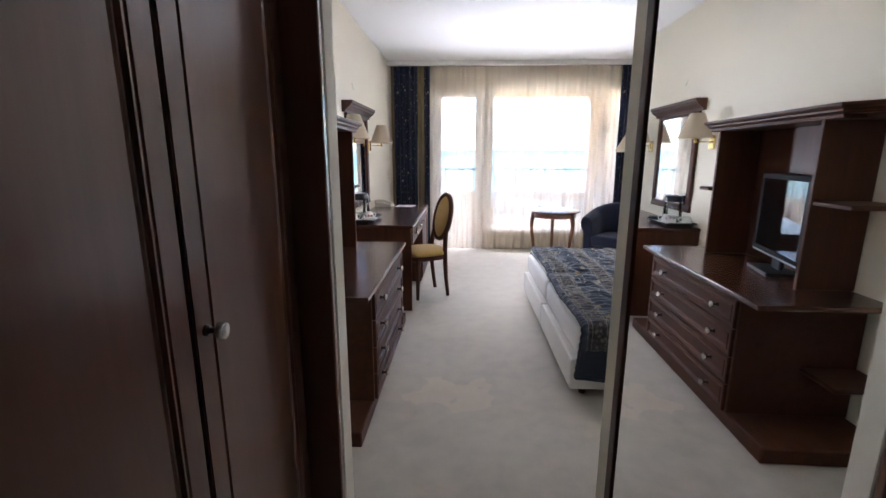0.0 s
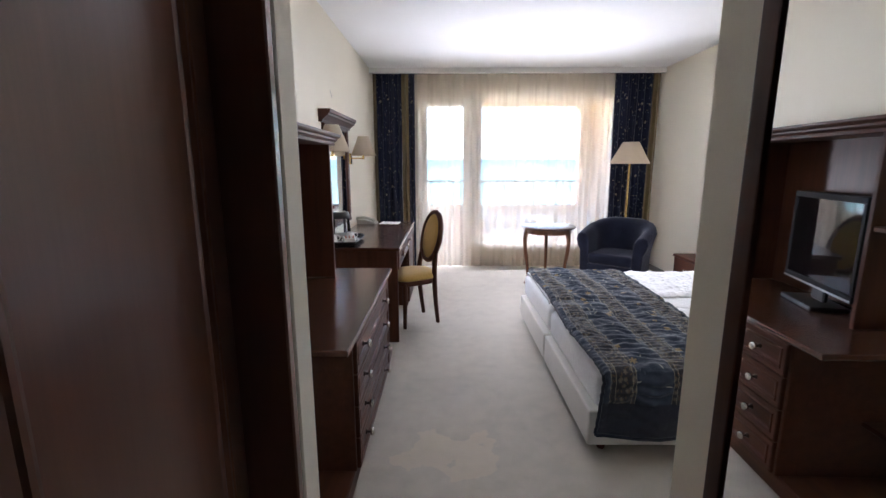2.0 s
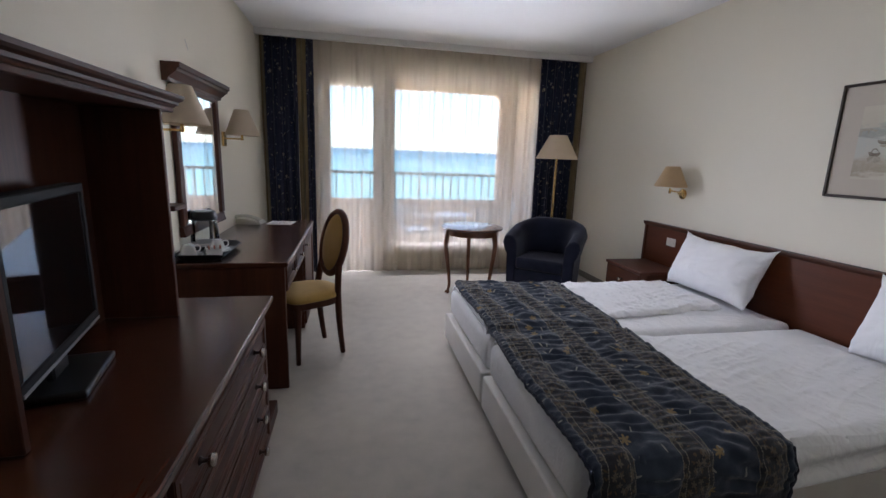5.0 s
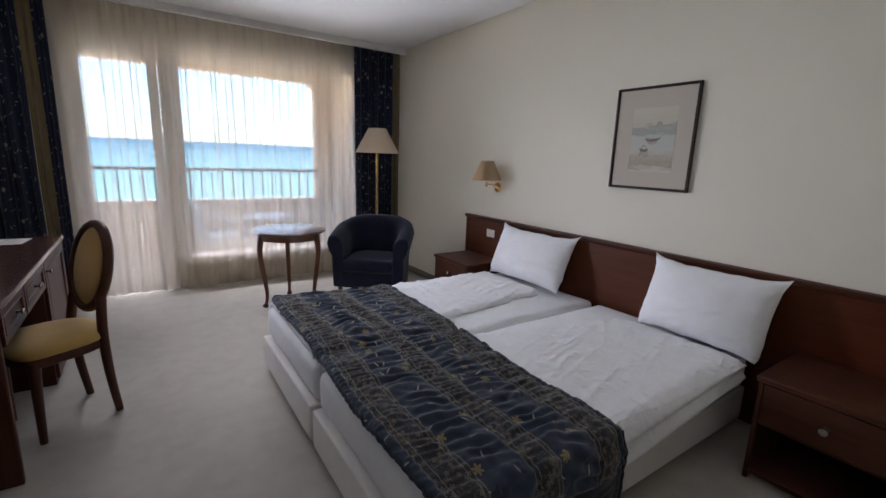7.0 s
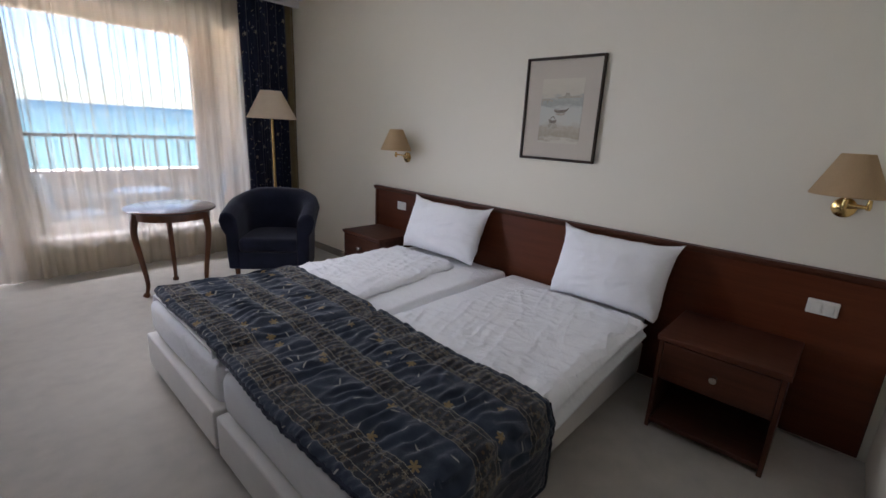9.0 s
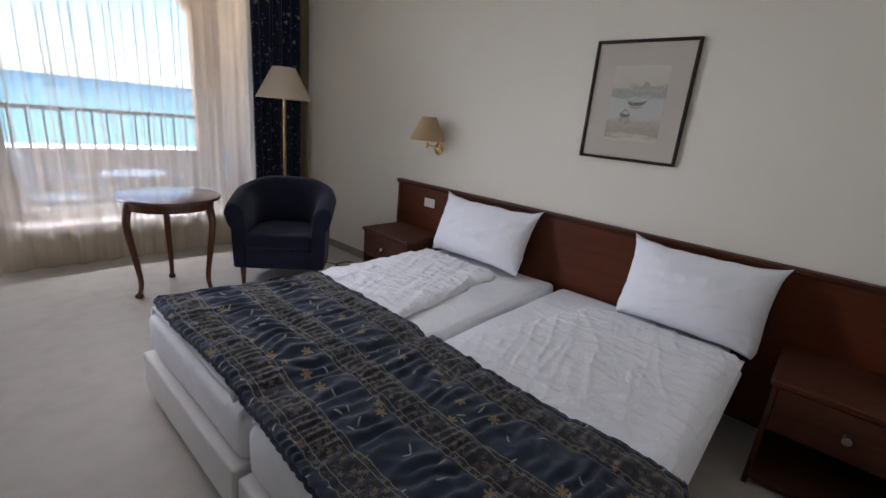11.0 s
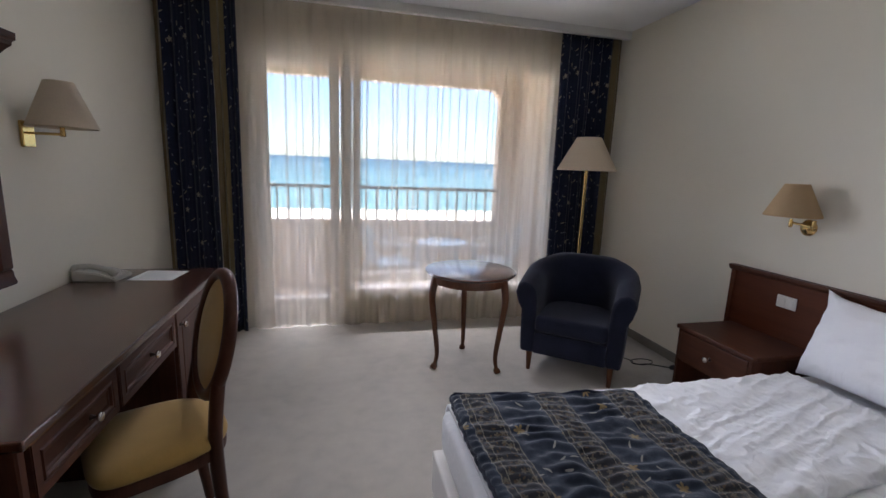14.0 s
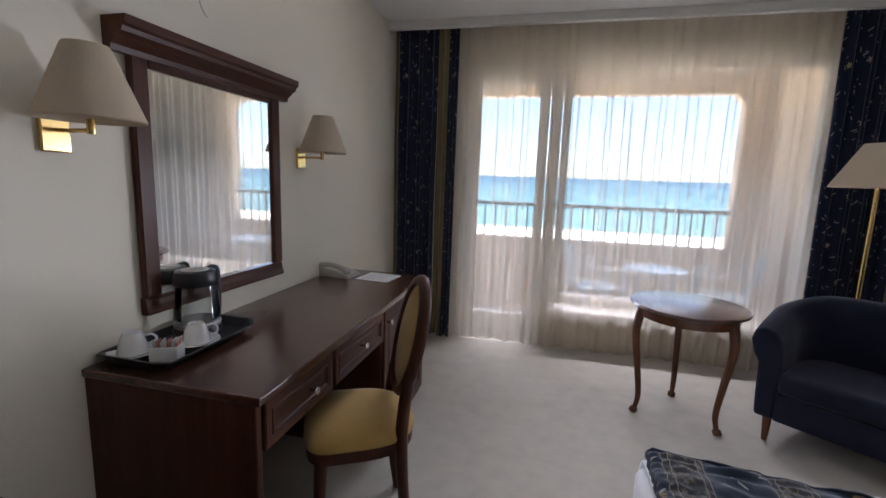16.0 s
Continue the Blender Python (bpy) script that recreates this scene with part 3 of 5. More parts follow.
def sheer_place(u, v):
    x = -0.42 + u * (2.42 + 0.42)
    z = 0.012 + v * 2.656
    for c, w in PLEATS:
        c += 0.010 * noise.noise((c * 9, z * 0.7, 6.0))
        if abs(x - c) < w:
            y_in = 0.008 * math.cos(math.pi * (x - c) / w / 2)
            x -= 0.75 * w * math.sin(math.pi * (x - c) / w)
            break
    else:
        y_in = 0.0
    y = 6.80 + folds(x, 0.6, 0.007 + 0.012 * (1 - v), 33) + 0.012 * noise.noise((x * 3, z * 0.8, 0.0)) + y_in
    bow = 0.055 * math.exp(-((z - 0.36) / 0.10) ** 2) * (1 if x > MULL else 0.15)
    return (x + 0.012 * noise.noise((x * 6, z * 1.1, 4.0)) * (1 - v), y - bow * 0.5 - 0.02 * (1 - v), z)


sheer = part("sheer_curtain", sheet(sheer_place, 1900, 16, 2.9, 2.6), M["sheer"], None, "", True)
tagged(sheer, "sheer off-white voile curtain drawn across the window", "curtain")


def drape(name, spans, seedv, label):
    ob = thing(name, (0, 0, 0.0), label, "curtain", "window curtains")
    for nm, x0, x1, mat, y in spans:
        def place(u, v):
            s = 1 - 0.06 * (1 - v) * math.sin(v * 3.0)
            mid = (x0 + x1) / 2
            x = mid + (x0 - mid + u * (x1 - x0)) * s
            z = 0.03 + v * 2.637
            return (x + 0.008 * noise.noise((x * 7, z, seedv)), y + folds(x, seedv, 0.016 + 0.010 * (1 - v), 62) + 0.015 * noise.noise((x * 4, z * 0.9, seedv + 3)), z)
        p = part(nm, sheet(place, max(12, int(130 * (x1 - x0))), 30, (x1 - x0) * 1.7, 2.6), mat, ob, "", True)
        sol = p.modifiers.new("thickness", "SOLIDIFY")
        sol.thickness = 0.004
    return ob


drape("drape", [("edge", -0.915, -0.86, M["lining"], 6.73), ("panel", -0.865, -0.535, M["curtain"], 6.70), ("lining", -0.54, -0.435, M["lining"], 6.715), ("panel", -0.44, -0.365, M["curtain"], 6.695)], 1.7, "navy leaf-print curtain with gold lining showing, gathered open")
drape("drape", [("panel", 2.29, 2.78, M["curtain"], 6.70), ("edge", 2.77, 2.885, M["lining"], 6.725)], 4.1, "navy leaf-print curtain gathered beside the floor lamp")


# ---- small shared pieces ----
def knob(parent, at, axis, size=1.0, name="knob"):
    """A mushroom knob: dark stem and a satin cap."""
    k = part(name, lathe([(0.0, 0.016), (0.007, 0.016), (0.0135, 0.020), (0.0150, 0.025), (0.0125, 0.030), (0.0, 0.032)], 16, (0, 0, 0), None, axis), M["knob"], parent, "satin metal knob", 50, at)
    part("stem", lathe([(0.009, 0.0), (0.009, 0.003), (0.005, 0.006), (0.0045, 0.014), (0.007, 0.017), (0.0, 0.017)], 12, (0, 0, 0), None, axis), M["stem"], k, "", 50)
    k.scale = (size,) * 3
    return k


def framed_front(x, y0, y1, z0, z1, out=1, stile=0.045, thick=0.018):
    """A drawer or door front in the plane x: rim, bead and sunk field in one piece; out is the way it faces."""
    bm = bmesh.new()
    bmesh.ops.create_cube(bm, size=1, matrix=Matrix.Translation((x + out * thick / 2, (y0 + y1) / 2, (z0 + z1) / 2)) @ Matrix.Diagonal((thick, y1 - y0, z1 - z0, 1)))
    front = [f for f in bm.faces if f.normal.x * out > 0.9]
    edges = list({e for f in front for e in f.edges})
    bmesh.ops.bevel(bm, geom=edges, offset=0.003, segments=2, affect="EDGES")
    bm.normal_update()
    front = [max((f for f in bm.faces if f.normal.x * out > 0.99), key=lambda f: f.calc_area())]
    for width, depth in ((stile - 0.004, 0.0), (0.004, -0.005), (0.004, 0.0055), (0.005, 0.0), (0.005, -0.007), (0.004, 0.0), (0.006, -0.002)):
        bmesh.ops.inset_region(bm, faces=front, thickness=width, depth=depth, use_even_offset=True)
    return bm


# ---- passage: wardrobe and tall mirror ----
wr = thing("wardrobe", (-0.36, 0, 0), "dark brown veneered built-in wardrobe with panelled doors", "wardrobe")
part("body", box(-0.565, -1.19, 0.0, -0.024, 1.466, 2.296, 0.003), M["wardrobe"], wr)
part("plinth", box(-0.023, -1.19, 0.0, -0.004, 1.466, 0.08, 0.003), M["wardrobe"], wr)
part("filler_panel", box(-0.023, 1.438, 0.0, 0.099, 1.467, 2.29, 0.004), M["wardrobe"], wr)
for a, b, ky in ((-0.62, -0.115, -0.17), (-0.105, 0.40, 0.34), (0.42, 0.942, 0.46), (0.954, 1.434, 0.985)):
    d = part("door", framed_front(-0.023, a, b, 0.09, 2.28, 1, 0.052, 0.022), M["wardrobe"], wr)
    knob(d, (-0.001, ky, 1.06), "x", 1.25)
hm = thing("hall_mirror", (0.549, 0.78, 0.0), "tall wall mirror in a flat dark brown wooden frame", "mirror", "", -0.8)
part("glass", box(-0.004, -0.86, 0.06, 0.004, 0.572, 2.2, 0), M["mirror"], hm)
part("backing", box(0.005, -0.87, 0.03, 0.014, 0.60, 2.22, 0.002), M["frame"], hm)
for y0, y1, z0, z1 in ((0.572, 0.616, 0.02, 2.24), (-0.904, -0.86, 0.02, 2.24), (-0.86, 0.572, 0.02, 0.06), (-0.86, 0.572, 2.2, 2.24)):
    part("frame_side", box(-0.010, y0, z0, 0.016, y1, z1, 0.004, None, 2), M["wood_z"], hm)

# ---- television cabinet ----
tc = thing("television_cabinet", (WEST + 0.004, 0, 0), "dark mahogany chest of drawers with television hutch and open end shelves", "cabinet")
F = 0.590  # depth of the chest body
part("body", box(0, 2.37, 0.08, F, 3.43, 0.692, 0.003), M["wood_y"], tc)
part("plinth", box(0, 2.09, 0.0, F - 0.008, 3.76, 0.08, 0.006), M["wood_y"], tc)
part("top", box(0, 2.215, 0.692, F + 0.020, 3.62, 0.72, 0.007, None, 2), M["wood_top"], tc)
for k in range(4):
    z0 = 0.088 + 0.1505 * k
    d = part("drawer", framed_front(F, 2.385, 3.415, z0, z0 + 0.145, 1, 0.022, 0.018), M["wood_y"], tc)
    for y in (2.55, 3.20):
        knob(d, (F + 0.012, y, z0 + 0.0725), "x", 1.3)
for y0, y1 in ((2.15, 2.368), (3.432, 3.65)):
    part("shelf", box(0, y0, 0.33, 0.27, y1, 0.352, 0.004), M["wood_x"], tc)
    part("shelf", box(0, y0 + 0.09 * (y0 < 3), 1.15, 0.275, y1 + 0.10 * (y0 < 3) - 0.09 * (y0 > 3) , 1.172, 0.005), M["wood_x"], tc)
part("side_panel", box(0, 2.47, 0.722, 0.28, 2.492, 1.55, 0.003), M["wood_z"], tc)
part("side_panel", box(0, 3.355, 0.722, 0.28, 3.377, 1.55, 0.003), M["wood_z"], tc)
part("back_panel", box(0, 2.493, 0.722, 0.012, 3.354, 1.55, 0), M["wood_z"], tc)
part("roof", box(0, 2.27, 1.55, 0.180, 3.58, 1.568, 0.003), M["wood_y"], tc)
part("top_rail", box(0.182, 2.365, 1.548, 0.283, 3.485, 1.568, 0.003), M["wood_y"], tc)
def canted_crown(depth, y0, y1, z, cut, steps):
    """A crown moulding whose two front corners are cut off; steps are (out, up) pairs."""
    bm = bmesh.new()
    rings = []
    for o, up in steps:
        x, a, b, c = depth + o, y0 - o, y1 + o, cut + 0.4 * o
        plan = ((0, a), (x - c, a), (x, a + c), (x, b - c), (x - c, b), (0, b))
        rings.append([bm.verts.new((px, py, z + up)) for px, py in plan])
    for lo, hi in zip(rings, rings[1:]):
        for k in range(6):
            bm.faces.new((lo[k], lo[(k + 1) % 6], hi[(k + 1) % 6], hi[k]))
    bm.faces.new(rings[0][::-1]), bm.faces.new(rings[-1])
    bmesh.ops.recalc_face_normals(bm, faces=bm.faces[:])
    return bm


cr = canted_crown(0.285, 2.26, 3.59, 1.568, 0.10, ((0.0, 0.0), (0.005, 0.006), (0.013, 0.010), (0.015, 0.020), (0.027, 0.026), (0.033, 0.034), (0.035, 0.046)))
part("crown", cr, M["wood_y"], tc)

tv = thing("television", (WEST + 0.155, 2.83, 0.72), "small flat black television on a stand, switched off", "television", "", 12)
tv.scale = (1.0, 1.1, 1.2)
part("screen", box(0.019, -0.243, 0.105, 0.0215, 0.243, 0.445, 0), M["screen"], tv)
case = box(-0.03, -0.265, 0.075, 0.018, 0.265, 0.47, 0.008)
for a in ((-0.265, 0.075, 0.265, 0.104), (-0.265, 0.446, 0.265, 0.47), (-0.265, 0.105, -0.244, 0.445), (0.244, 0.105, 0.265, 0.445)):
    box(0.017, a[0], a[1], 0.026, a[2], a[3], 0.003, case)
part("case", case, M["tv_black"], tv)
part("strip", box(0.0265, -0.26, 0.077, 0.0285, 0.26, 0.085, 0), M["silver"], tv, "thin silver strip")
part("neck", box(-0.02, -0.05, 0.02, 0.005, 0.05, 0.09, 0.006), M["black"], tv)
part("stand", box(-0.07, -0.13, 0.0, 0.10, 0.13, 0.02, 0.009, None, 3), M["black"], tv, "flat black foot", 60)

# ---- desk ----
dk = thing("desk", (WEST + 0.004, 0, 0), "long dark mahogany writing desk with two drawers and a side cupboard", "desk")
D = 0.610
part("top", box(0, 4.01, 0.762, D + 0.016, 5.72, 0.79, 0.007, None, 2), M["wood_top"], dk)
part("side_panel", box(0, 4.018, 0, D - 0.004, 4.046, 0.761, 0.004), M["wood_z"], dk)
part("cupboard", box(0, 4.985, 0, D - 0.012, 5.705, 0.761, 0.003), M["wood_z"], dk)
part("drawer_box", box(0, 4.047, 0.60, D - 0.012, 4.984, 0.761, 0.003), M["wood_y"], dk)
part("modesty_panel", box(0.0, 4.047, 0.0, 0.018, 4.984, 0.599, 0.002), M["wood_y"], dk)
for a, b, kz in ((4.05, 4.455, 0.675), (4.475, 4.978, 0.68)):
    d = part("drawer", framed_front(D - 0.012, a, b, 0.606, 0.755, 1, 0.028, 0.018), M["wood_y"], dk)
    knob(d, (D + 0.0, (a + b) / 2 + 0.05 * (a < 4.2), kz), "x")
d = part("door", framed_front(D - 0.012, 4.995, 5.70, 0.04, 0.755, 1, 0.055, 0.018), M["wood_z"], dk)
knob(d, (D + 0.006, 5.03, 0.69), "x")

# things on the desk
tr = thing("tray", (-0.803, 4.268, 0.7905), "black lacquered tea tray with flared raised rim", "tray")


def flared_tray(half_x, half_y):
    """A shallow dish with cut corners: floor, rim sloping out, rolled lip, underside."""
    def ring(grow, z):
        a, b, c = half_x + grow, half_y + grow, 0.035
        pts = [(a, -b + c), (a, b - c), (a - c, b), (-a + c, b), (-a, b - c), (-a, -b + c), (-a + c, -b), (a - c, -b)]
        lift = 0.010 if z > 0.02 else 0.0
        return [(x, y, z + lift * (abs(y) > b - 0.01)) for x, y in pts]
    bm = bmesh.new()
    rings = [[bm.verts.new(p) for p in ring(g, z)] for g, z in ((-0.006, 0.0), (0.0, 0.004), (0.020, 0.026), (0.027, 0.028), (0.026, 0.031), (0.017, 0.029), (-0.004, 0.009), (-0.012, 0.008))]
    for lo, hi in zip(rings, rings[1:]):
        for k in range(8):
            bm.faces.new((lo[k], lo[(k + 1) % 8], hi[(k + 1) % 8], hi[k]))
    bm.faces.new(rings[0][::-1]), bm.faces.new(rings[-1])
    bmesh.ops.recalc_face_normals(bm, faces=bm.faces[:])
    return bm


part("tray_body", flared_tray(0.112, 0.205), M["black"], tr)


def cup_and_saucer(at, turn):
    """A cup turned upside down on its saucer."""
    sc = tagged(part("saucer", lathe([(0.0, 0.0), (0.045, 0.0), (0.064, 0.010), (0.076, 0.016), (0.074, 0.019), (0.048, 0.012), (0.0, 0.007)], 36), M["ceramic"], None, "", True, (at[0], at[1], at[2])), "white porcelain saucer on the black tray", "saucer", "tea cups")
    c = thing("cup", (at[0], at[1], at[2] + 0.0105), "white porcelain cup turned upside down on its saucer", "cup", "tea cups", turn)
    part("bowl", lathe([(0.040, 0.004), (0.0445, 0.0), (0.046, 0.003), (0.041, 0.026), (0.033, 0.054), (0.028, 0.062), (0.027, 0.067), (0.024, 0.067), (0.022, 0.063), (0.0, 0.062)], 32), M["ceramic"], c, "", True)
    part("handle", tube(smooth_path([(0.032, 0, 0.052), (0.052, 0, 0.056), (0.066, 0, 0.044), (0.062, 0, 0.024), (0.042, 0, 0.016)]), 0.0042, 8), M["ceramic"], c, "", True)


cup_and_saucer((-0.868, 4.125, 0.7990), 42)
cup_and_saucer((-0.755, 4.270, 0.7990), 40)
sb = thing("sachet_box", (-0.738, 4.130, 0.7990), "white porcelain holder with paper sachets", "holder", "", 25)
b = box(-0.04, -0.028, 0, 0.04, 0.028, 0.006, 0.002)
for a in ((-0.04, -0.03, 0.04, -0.025), (-0.04, 0.025, 0.04, 0.03), (-0.042, -0.03, -0.037, 0.03), (0.037, -0.03, 0.042, 0.03)):
    box(a[0], a[1], 0.0, a[2], a[3], 0.052, 0.002, b)
part("holder", b, M["ceramic"], sb)
for k in range(6):
    s = part("sachet", box(-0.002, -0.019, 0, 0.002, 0.019, 0.062, 0.001), M["pink" if k % 2 else "paper"], sb, "", False, (-0.028 + 0.011 * k, 0.003 * (k % 3 - 1), 0.007))
    s.rotation_euler = (0.15 * (k % 3 - 1), 0.18 * (k - 2.5) / 2.5, 0)
kt = thing("kettle", (-0.857, 4.388, 0.7990), "glass electric kettle with black lid and handle", "kettle", "", 84)
part("base", lathe([(0.0, 0.0), (0.076, 0.0), (0.080, 0.010), (0.076, 0.022), (0.0, 0.022)], 36), M["black"], kt, "", True)
part("jug", lathe([(0.072, 0.040), (0.0755, 0.044), (0.073, 0.10), (0.066, 0.170), (0.063, 0.170), (0.070, 0.10), (0.072, 0.046)], 36), M["clear"], kt, "clear glass jug", True)
part("heater_plate", lathe([(0.0, 0.022), (0.074, 0.022), (0.077, 0.034), (0.070, 0.042), (0.0, 0.042)], 36), M["silver"], kt, "", True)
part("lid", lathe([(0.066, 0.166), (0.071, 0.172), (0.071, 0.194), (0.064, 0.214), (0.058, 0.217), (0.0, 0.217)], 36), M["black"], kt, "", True)
part("lid_disc", lathe([(0.0, 0.2172), (0.045, 0.2172), (0.044, 0.2195), (0.018, 0.2195), (0.016, 0.222), (0.0, 0.222)], 30), M["phone"], kt, "grey disc in the lid", True)
kt.scale = (1.07, 1.07, 1.09)
part("handle", tube(smooth_path([(0.050, 0, 0.205), (0.076, 0, 0.212), (0.092, 0, 0.196), (0.094, 0, 0.12), (0.090, 0, 0.05), (0.072, 0, 0.028)]), 0.0145, 12, None, 0.75), M["black"], kt, "", True)

ph = thing("telephone", (-0.825, 5.505, 0.7905), "grey-beige push-button desk telephone", "telephone", "", -8)
w = bmesh.new()
prof = [(-0.105, 0.0), (0.105, 0.0), (0.105, 0.018), (0.02, 0.042), (-0.10, 0.052)]
va = [[w.verts.new((x, y, z)) for x, z in prof] for y in (-0.075, 0.075)]
w.faces.new(va[0]), w.faces.new(va[1][::-1])
for k in range(5):
    w.faces.new((va[0][k], va[1][k], va[1][(k + 1) % 5], va[0][(k + 1) % 5]))
bmesh.ops.recalc_face_normals(w, faces=w.faces[:])
bmesh.ops.bevel(w, geom=w.edges[:], offset=0.006, segments=2, affect="EDGES")
part("body", w, M["phone"], ph, "", 40)
part("handset", tube(smooth_path([(-0.112, -0.045, 0.052), (-0.085, -0.045, 0.068), (-0.01, -0.045, 0.070), (0.062, -0.045, 0.052), (0.092, -0.045, 0.032)]), [0.020] * 5 + [0.015] * 14 + [0.020] * 6, 12, None, 0.7), M["phone"], ph, "", True)
for i in range(3):
    for j in range(4):
        part("button", box(-0.006, -0.005, 0, 0.006, 0.005, 0.005, 0.0015), M["plastic"], ph, "", False, (0.085 - 0.018 * j, 0.005 + 0.022 * i, 0.0235 + 0.0055 * j))
sh = thing("paper_sheet", (-0.578, 5.545, 0.7905), "white printed information sheet lying on the desk", "paper", "", -6)
part("page", box(-0.107, -0.104, 0, 0.107, 0.104, 0.0012, 0), M["paper"], sh)
for k in range(10):
    part("text_line", box(-0.085, 0.082 - 0.018 * k, 0.0013, 0.085 - 0.02 * (k % 3), 0.085 - 0.018 * k, 0.0016, 0), M["ink"], sh)

# ---- wall mirror over the desk ----
wm = thing("wall_mirror", (WEST + 0.010, 4.622, 0.895), "mahogany framed wall mirror with a moulded crown", "mirror", "", -1.3)
part("glass", box(0.012, -0.325, 0.062, 0.016, 0.325, 0.86, 0), M["mirror"], wm)
fr = moulding([(0, 0), (0.03, 0), (0.034, 0.01), (0.026, 0.03), (0.024, 0.05), (0.018, 0.062), (0, 0.062)], (0, -0.39, 0), (0, 0.39, 0))
for sy in (-1, 1):
    box(0.0, sy * 0.325, 0.062, 0.029, sy * 0.39, 0.87, 0.006, fr)
    box(0.0, sy * 0.322, 0.062, 0.021, sy * 0.333, 0.87, 0.003, fr)
box(0, -0.325, 0.84, 0.029, 0.325, 0.87, 0.005, fr)
part("frame", fr, M["wood_z"], wm)
part("crown", moulding([(0, 0), (0.030, 0.0), (0.034, 0.018), (0.044, 0.026), (0.060, 0.040), (0.078, 0.052), (0.082, 0.066), (0.094, 0.072), (0.096, 0.098), (0, 0.098)], (0, -0.455, 0.868), (0, 0.455, 0.868)), M["wood_y"], wm)


# ---- lamps ----
def lamp_shade(r0, r1, h, z):
    return lathe([(r0, z), (r0 + 0.003, z + 0.004), (r1 + 0.002, z + h - 0.003), (r1, z + h), (r1 - 0.002, z + h - 0.004), (r0 - 0.002, z + 0.004), (r0, z)], 40)


def desk_sconce(y):
    s = thing("wall_lamp", (WEST, y, 1.50), "brass wall lamp with cream cone shade, switched off", "wall lamp", "lamps beside the mirror")
    part("back_plate", box(0, -0.04, -0.06, 0.016, 0.04, 0.05, 0.004), M["brass"], s, "square brass plate")
    part("arm", tube([(0.016, 0, 0.0), (0.14, 0, 0.0)], 0.006, 8), M["brass"], s, "", True)
    part("joint", lathe([(0, -0.010), (0.009, -0.010), (0.011, 0.0), (0.009, 0.03), (0.0, 0.032)], 16, (0.14, 0, 0.0)), M["brass"], s, "", True)
    part("shade", lamp_shade(0.125, 0.052, 0.195, 0.026), M["shade"], s, "cream cloth cone shade", True, (0.145, 0, 0))


desk_sconce(4.0), desk_sconce(5.26)


def bed_sconce(y, label):
    s = thing("wall_lamp", (EAST, y, 1.17), label, "wall lamp", "lamps over the beds")
    part("back_plate", lathe([(0.0, 0.0), (0.045, 0.0), (0.045, 0.006), (0.032, 0.016), (0.012, 0.022), (0.0, 0.022)], 28, (0, 0, 0), None, "-x"), M["brass"], s, "round brass plate", True)
    part("arm", tube(smooth_path([(-0.02, 0, 0.0), (-0.05, 0, 0.004), (-0.06, -0.055, 0.012), (-0.075, -0.075, 0.015)]), 0.006, 8), M["brass"], s, "", True)
    part("arm", tube([(-0.075, -0.08, 0.018), (-0.11, -0.02, 0.024), (-0.135, 0.0, 0.03)], 0.006, 8), M["brass"], s, "", True)
    for x, yy in ((-0.075, -0.078), (-0.135, 0.0)):
        part("joint", lathe([(0, -0.014), (0.008, -0.014), (0.011, 0.0), (0.008, 0.03), (0.0, 0.03)], 14, (x, yy, 0.018)), M["brass"], s, "", True)
    part("shade", lamp_shade(0.130, 0.055, 0.175, 0.050), M["shade_warm"], s, "tan pleated cloth shade", True, (-0.135, 0.0, 0.012))


bed_sconce(4.83, "brass swing-arm wall lamp with tan shade above the far nightstand")
bed_sconce(1.895, "brass swing-arm wall lamp with tan shade above the near nightstand")

fl = thing("floor_lamp", (2.365, 6.27, 0), "brass floor lamp with a wide cream shade", "floor lamp")
part("base", lathe([(0, 0), (0.125, 0), (0.128, 0.010), (0.11, 0.022), (0.03, 0.032), (0.0, 0.032)], 36), M["brass"], fl, "", True)
part("pole", lathe([(0.012, 0.03), (0.012, 1.46), (0.016, 1.465), (0.016, 1.50), (0.0, 1.50)], 16), M["brass"], fl, "", True)
part("shade", lamp_shade(0.235, 0.098, 0.265, 1.445), M["shade"], fl, "cream cloth cone shade", True)

# ---- dining style chair at the desk ----
ch = thing("chair", (-0.103, 4.634, 0), "dark wooden chair with oval mustard upholstered back and seat", "chair", "", 117.6)
# local: +y faces the desk, origin between the back legs
for sx in (-1, 1):
    pts = smooth_path([(sx * 0.158, -0.005, 0.0), (sx * 0.165, 0.022, 0.22), (sx * 0.17, 0.034, 0.43), (sx * 0.155, 0.024, 0.55), (sx * 0.135, 0.006, 0.66)], 5)
    part("back_leg", tube(pts, [0.018 + 0.006 * min(1, k / 8) for k in range(len(pts))], 10), M["wood_z"], ch, "", True)
    pts = smooth_path([(sx * 0.175, 0.330, 0.0), (sx * 0.18, 0.330, 0.14), (sx * 0.185, 0.328, 0.30), (sx * 0.18, 0.322, 0.41)], 4)
    part("front_leg", tube(pts, [0.016 + 0.009 * k / (len(pts) - 1) for k in range(len(pts))], 10), M["wood_z"], ch, "", True)


def seat_outline(k=1.0):
    """Seat plan: wide softly bowed front with tight corners, narrower rounded back."""
    out = []
    for i in range(40):
        a = 2 * math.pi * i / 40
        c, n = math.cos(a), math.sin(a)
        p = 0.42 if n > 0 else 0.72
        x = math.copysign(abs(c) ** p, c) * (0.208 + 0.024 * n)
        y = math.copysign(abs(n) ** p, n) * (0.203 + (0.018 * (1 - (x / 0.24) ** 2) if n > 0 else 0))
        out.append((x * k, y * k + 0.168))
    return out


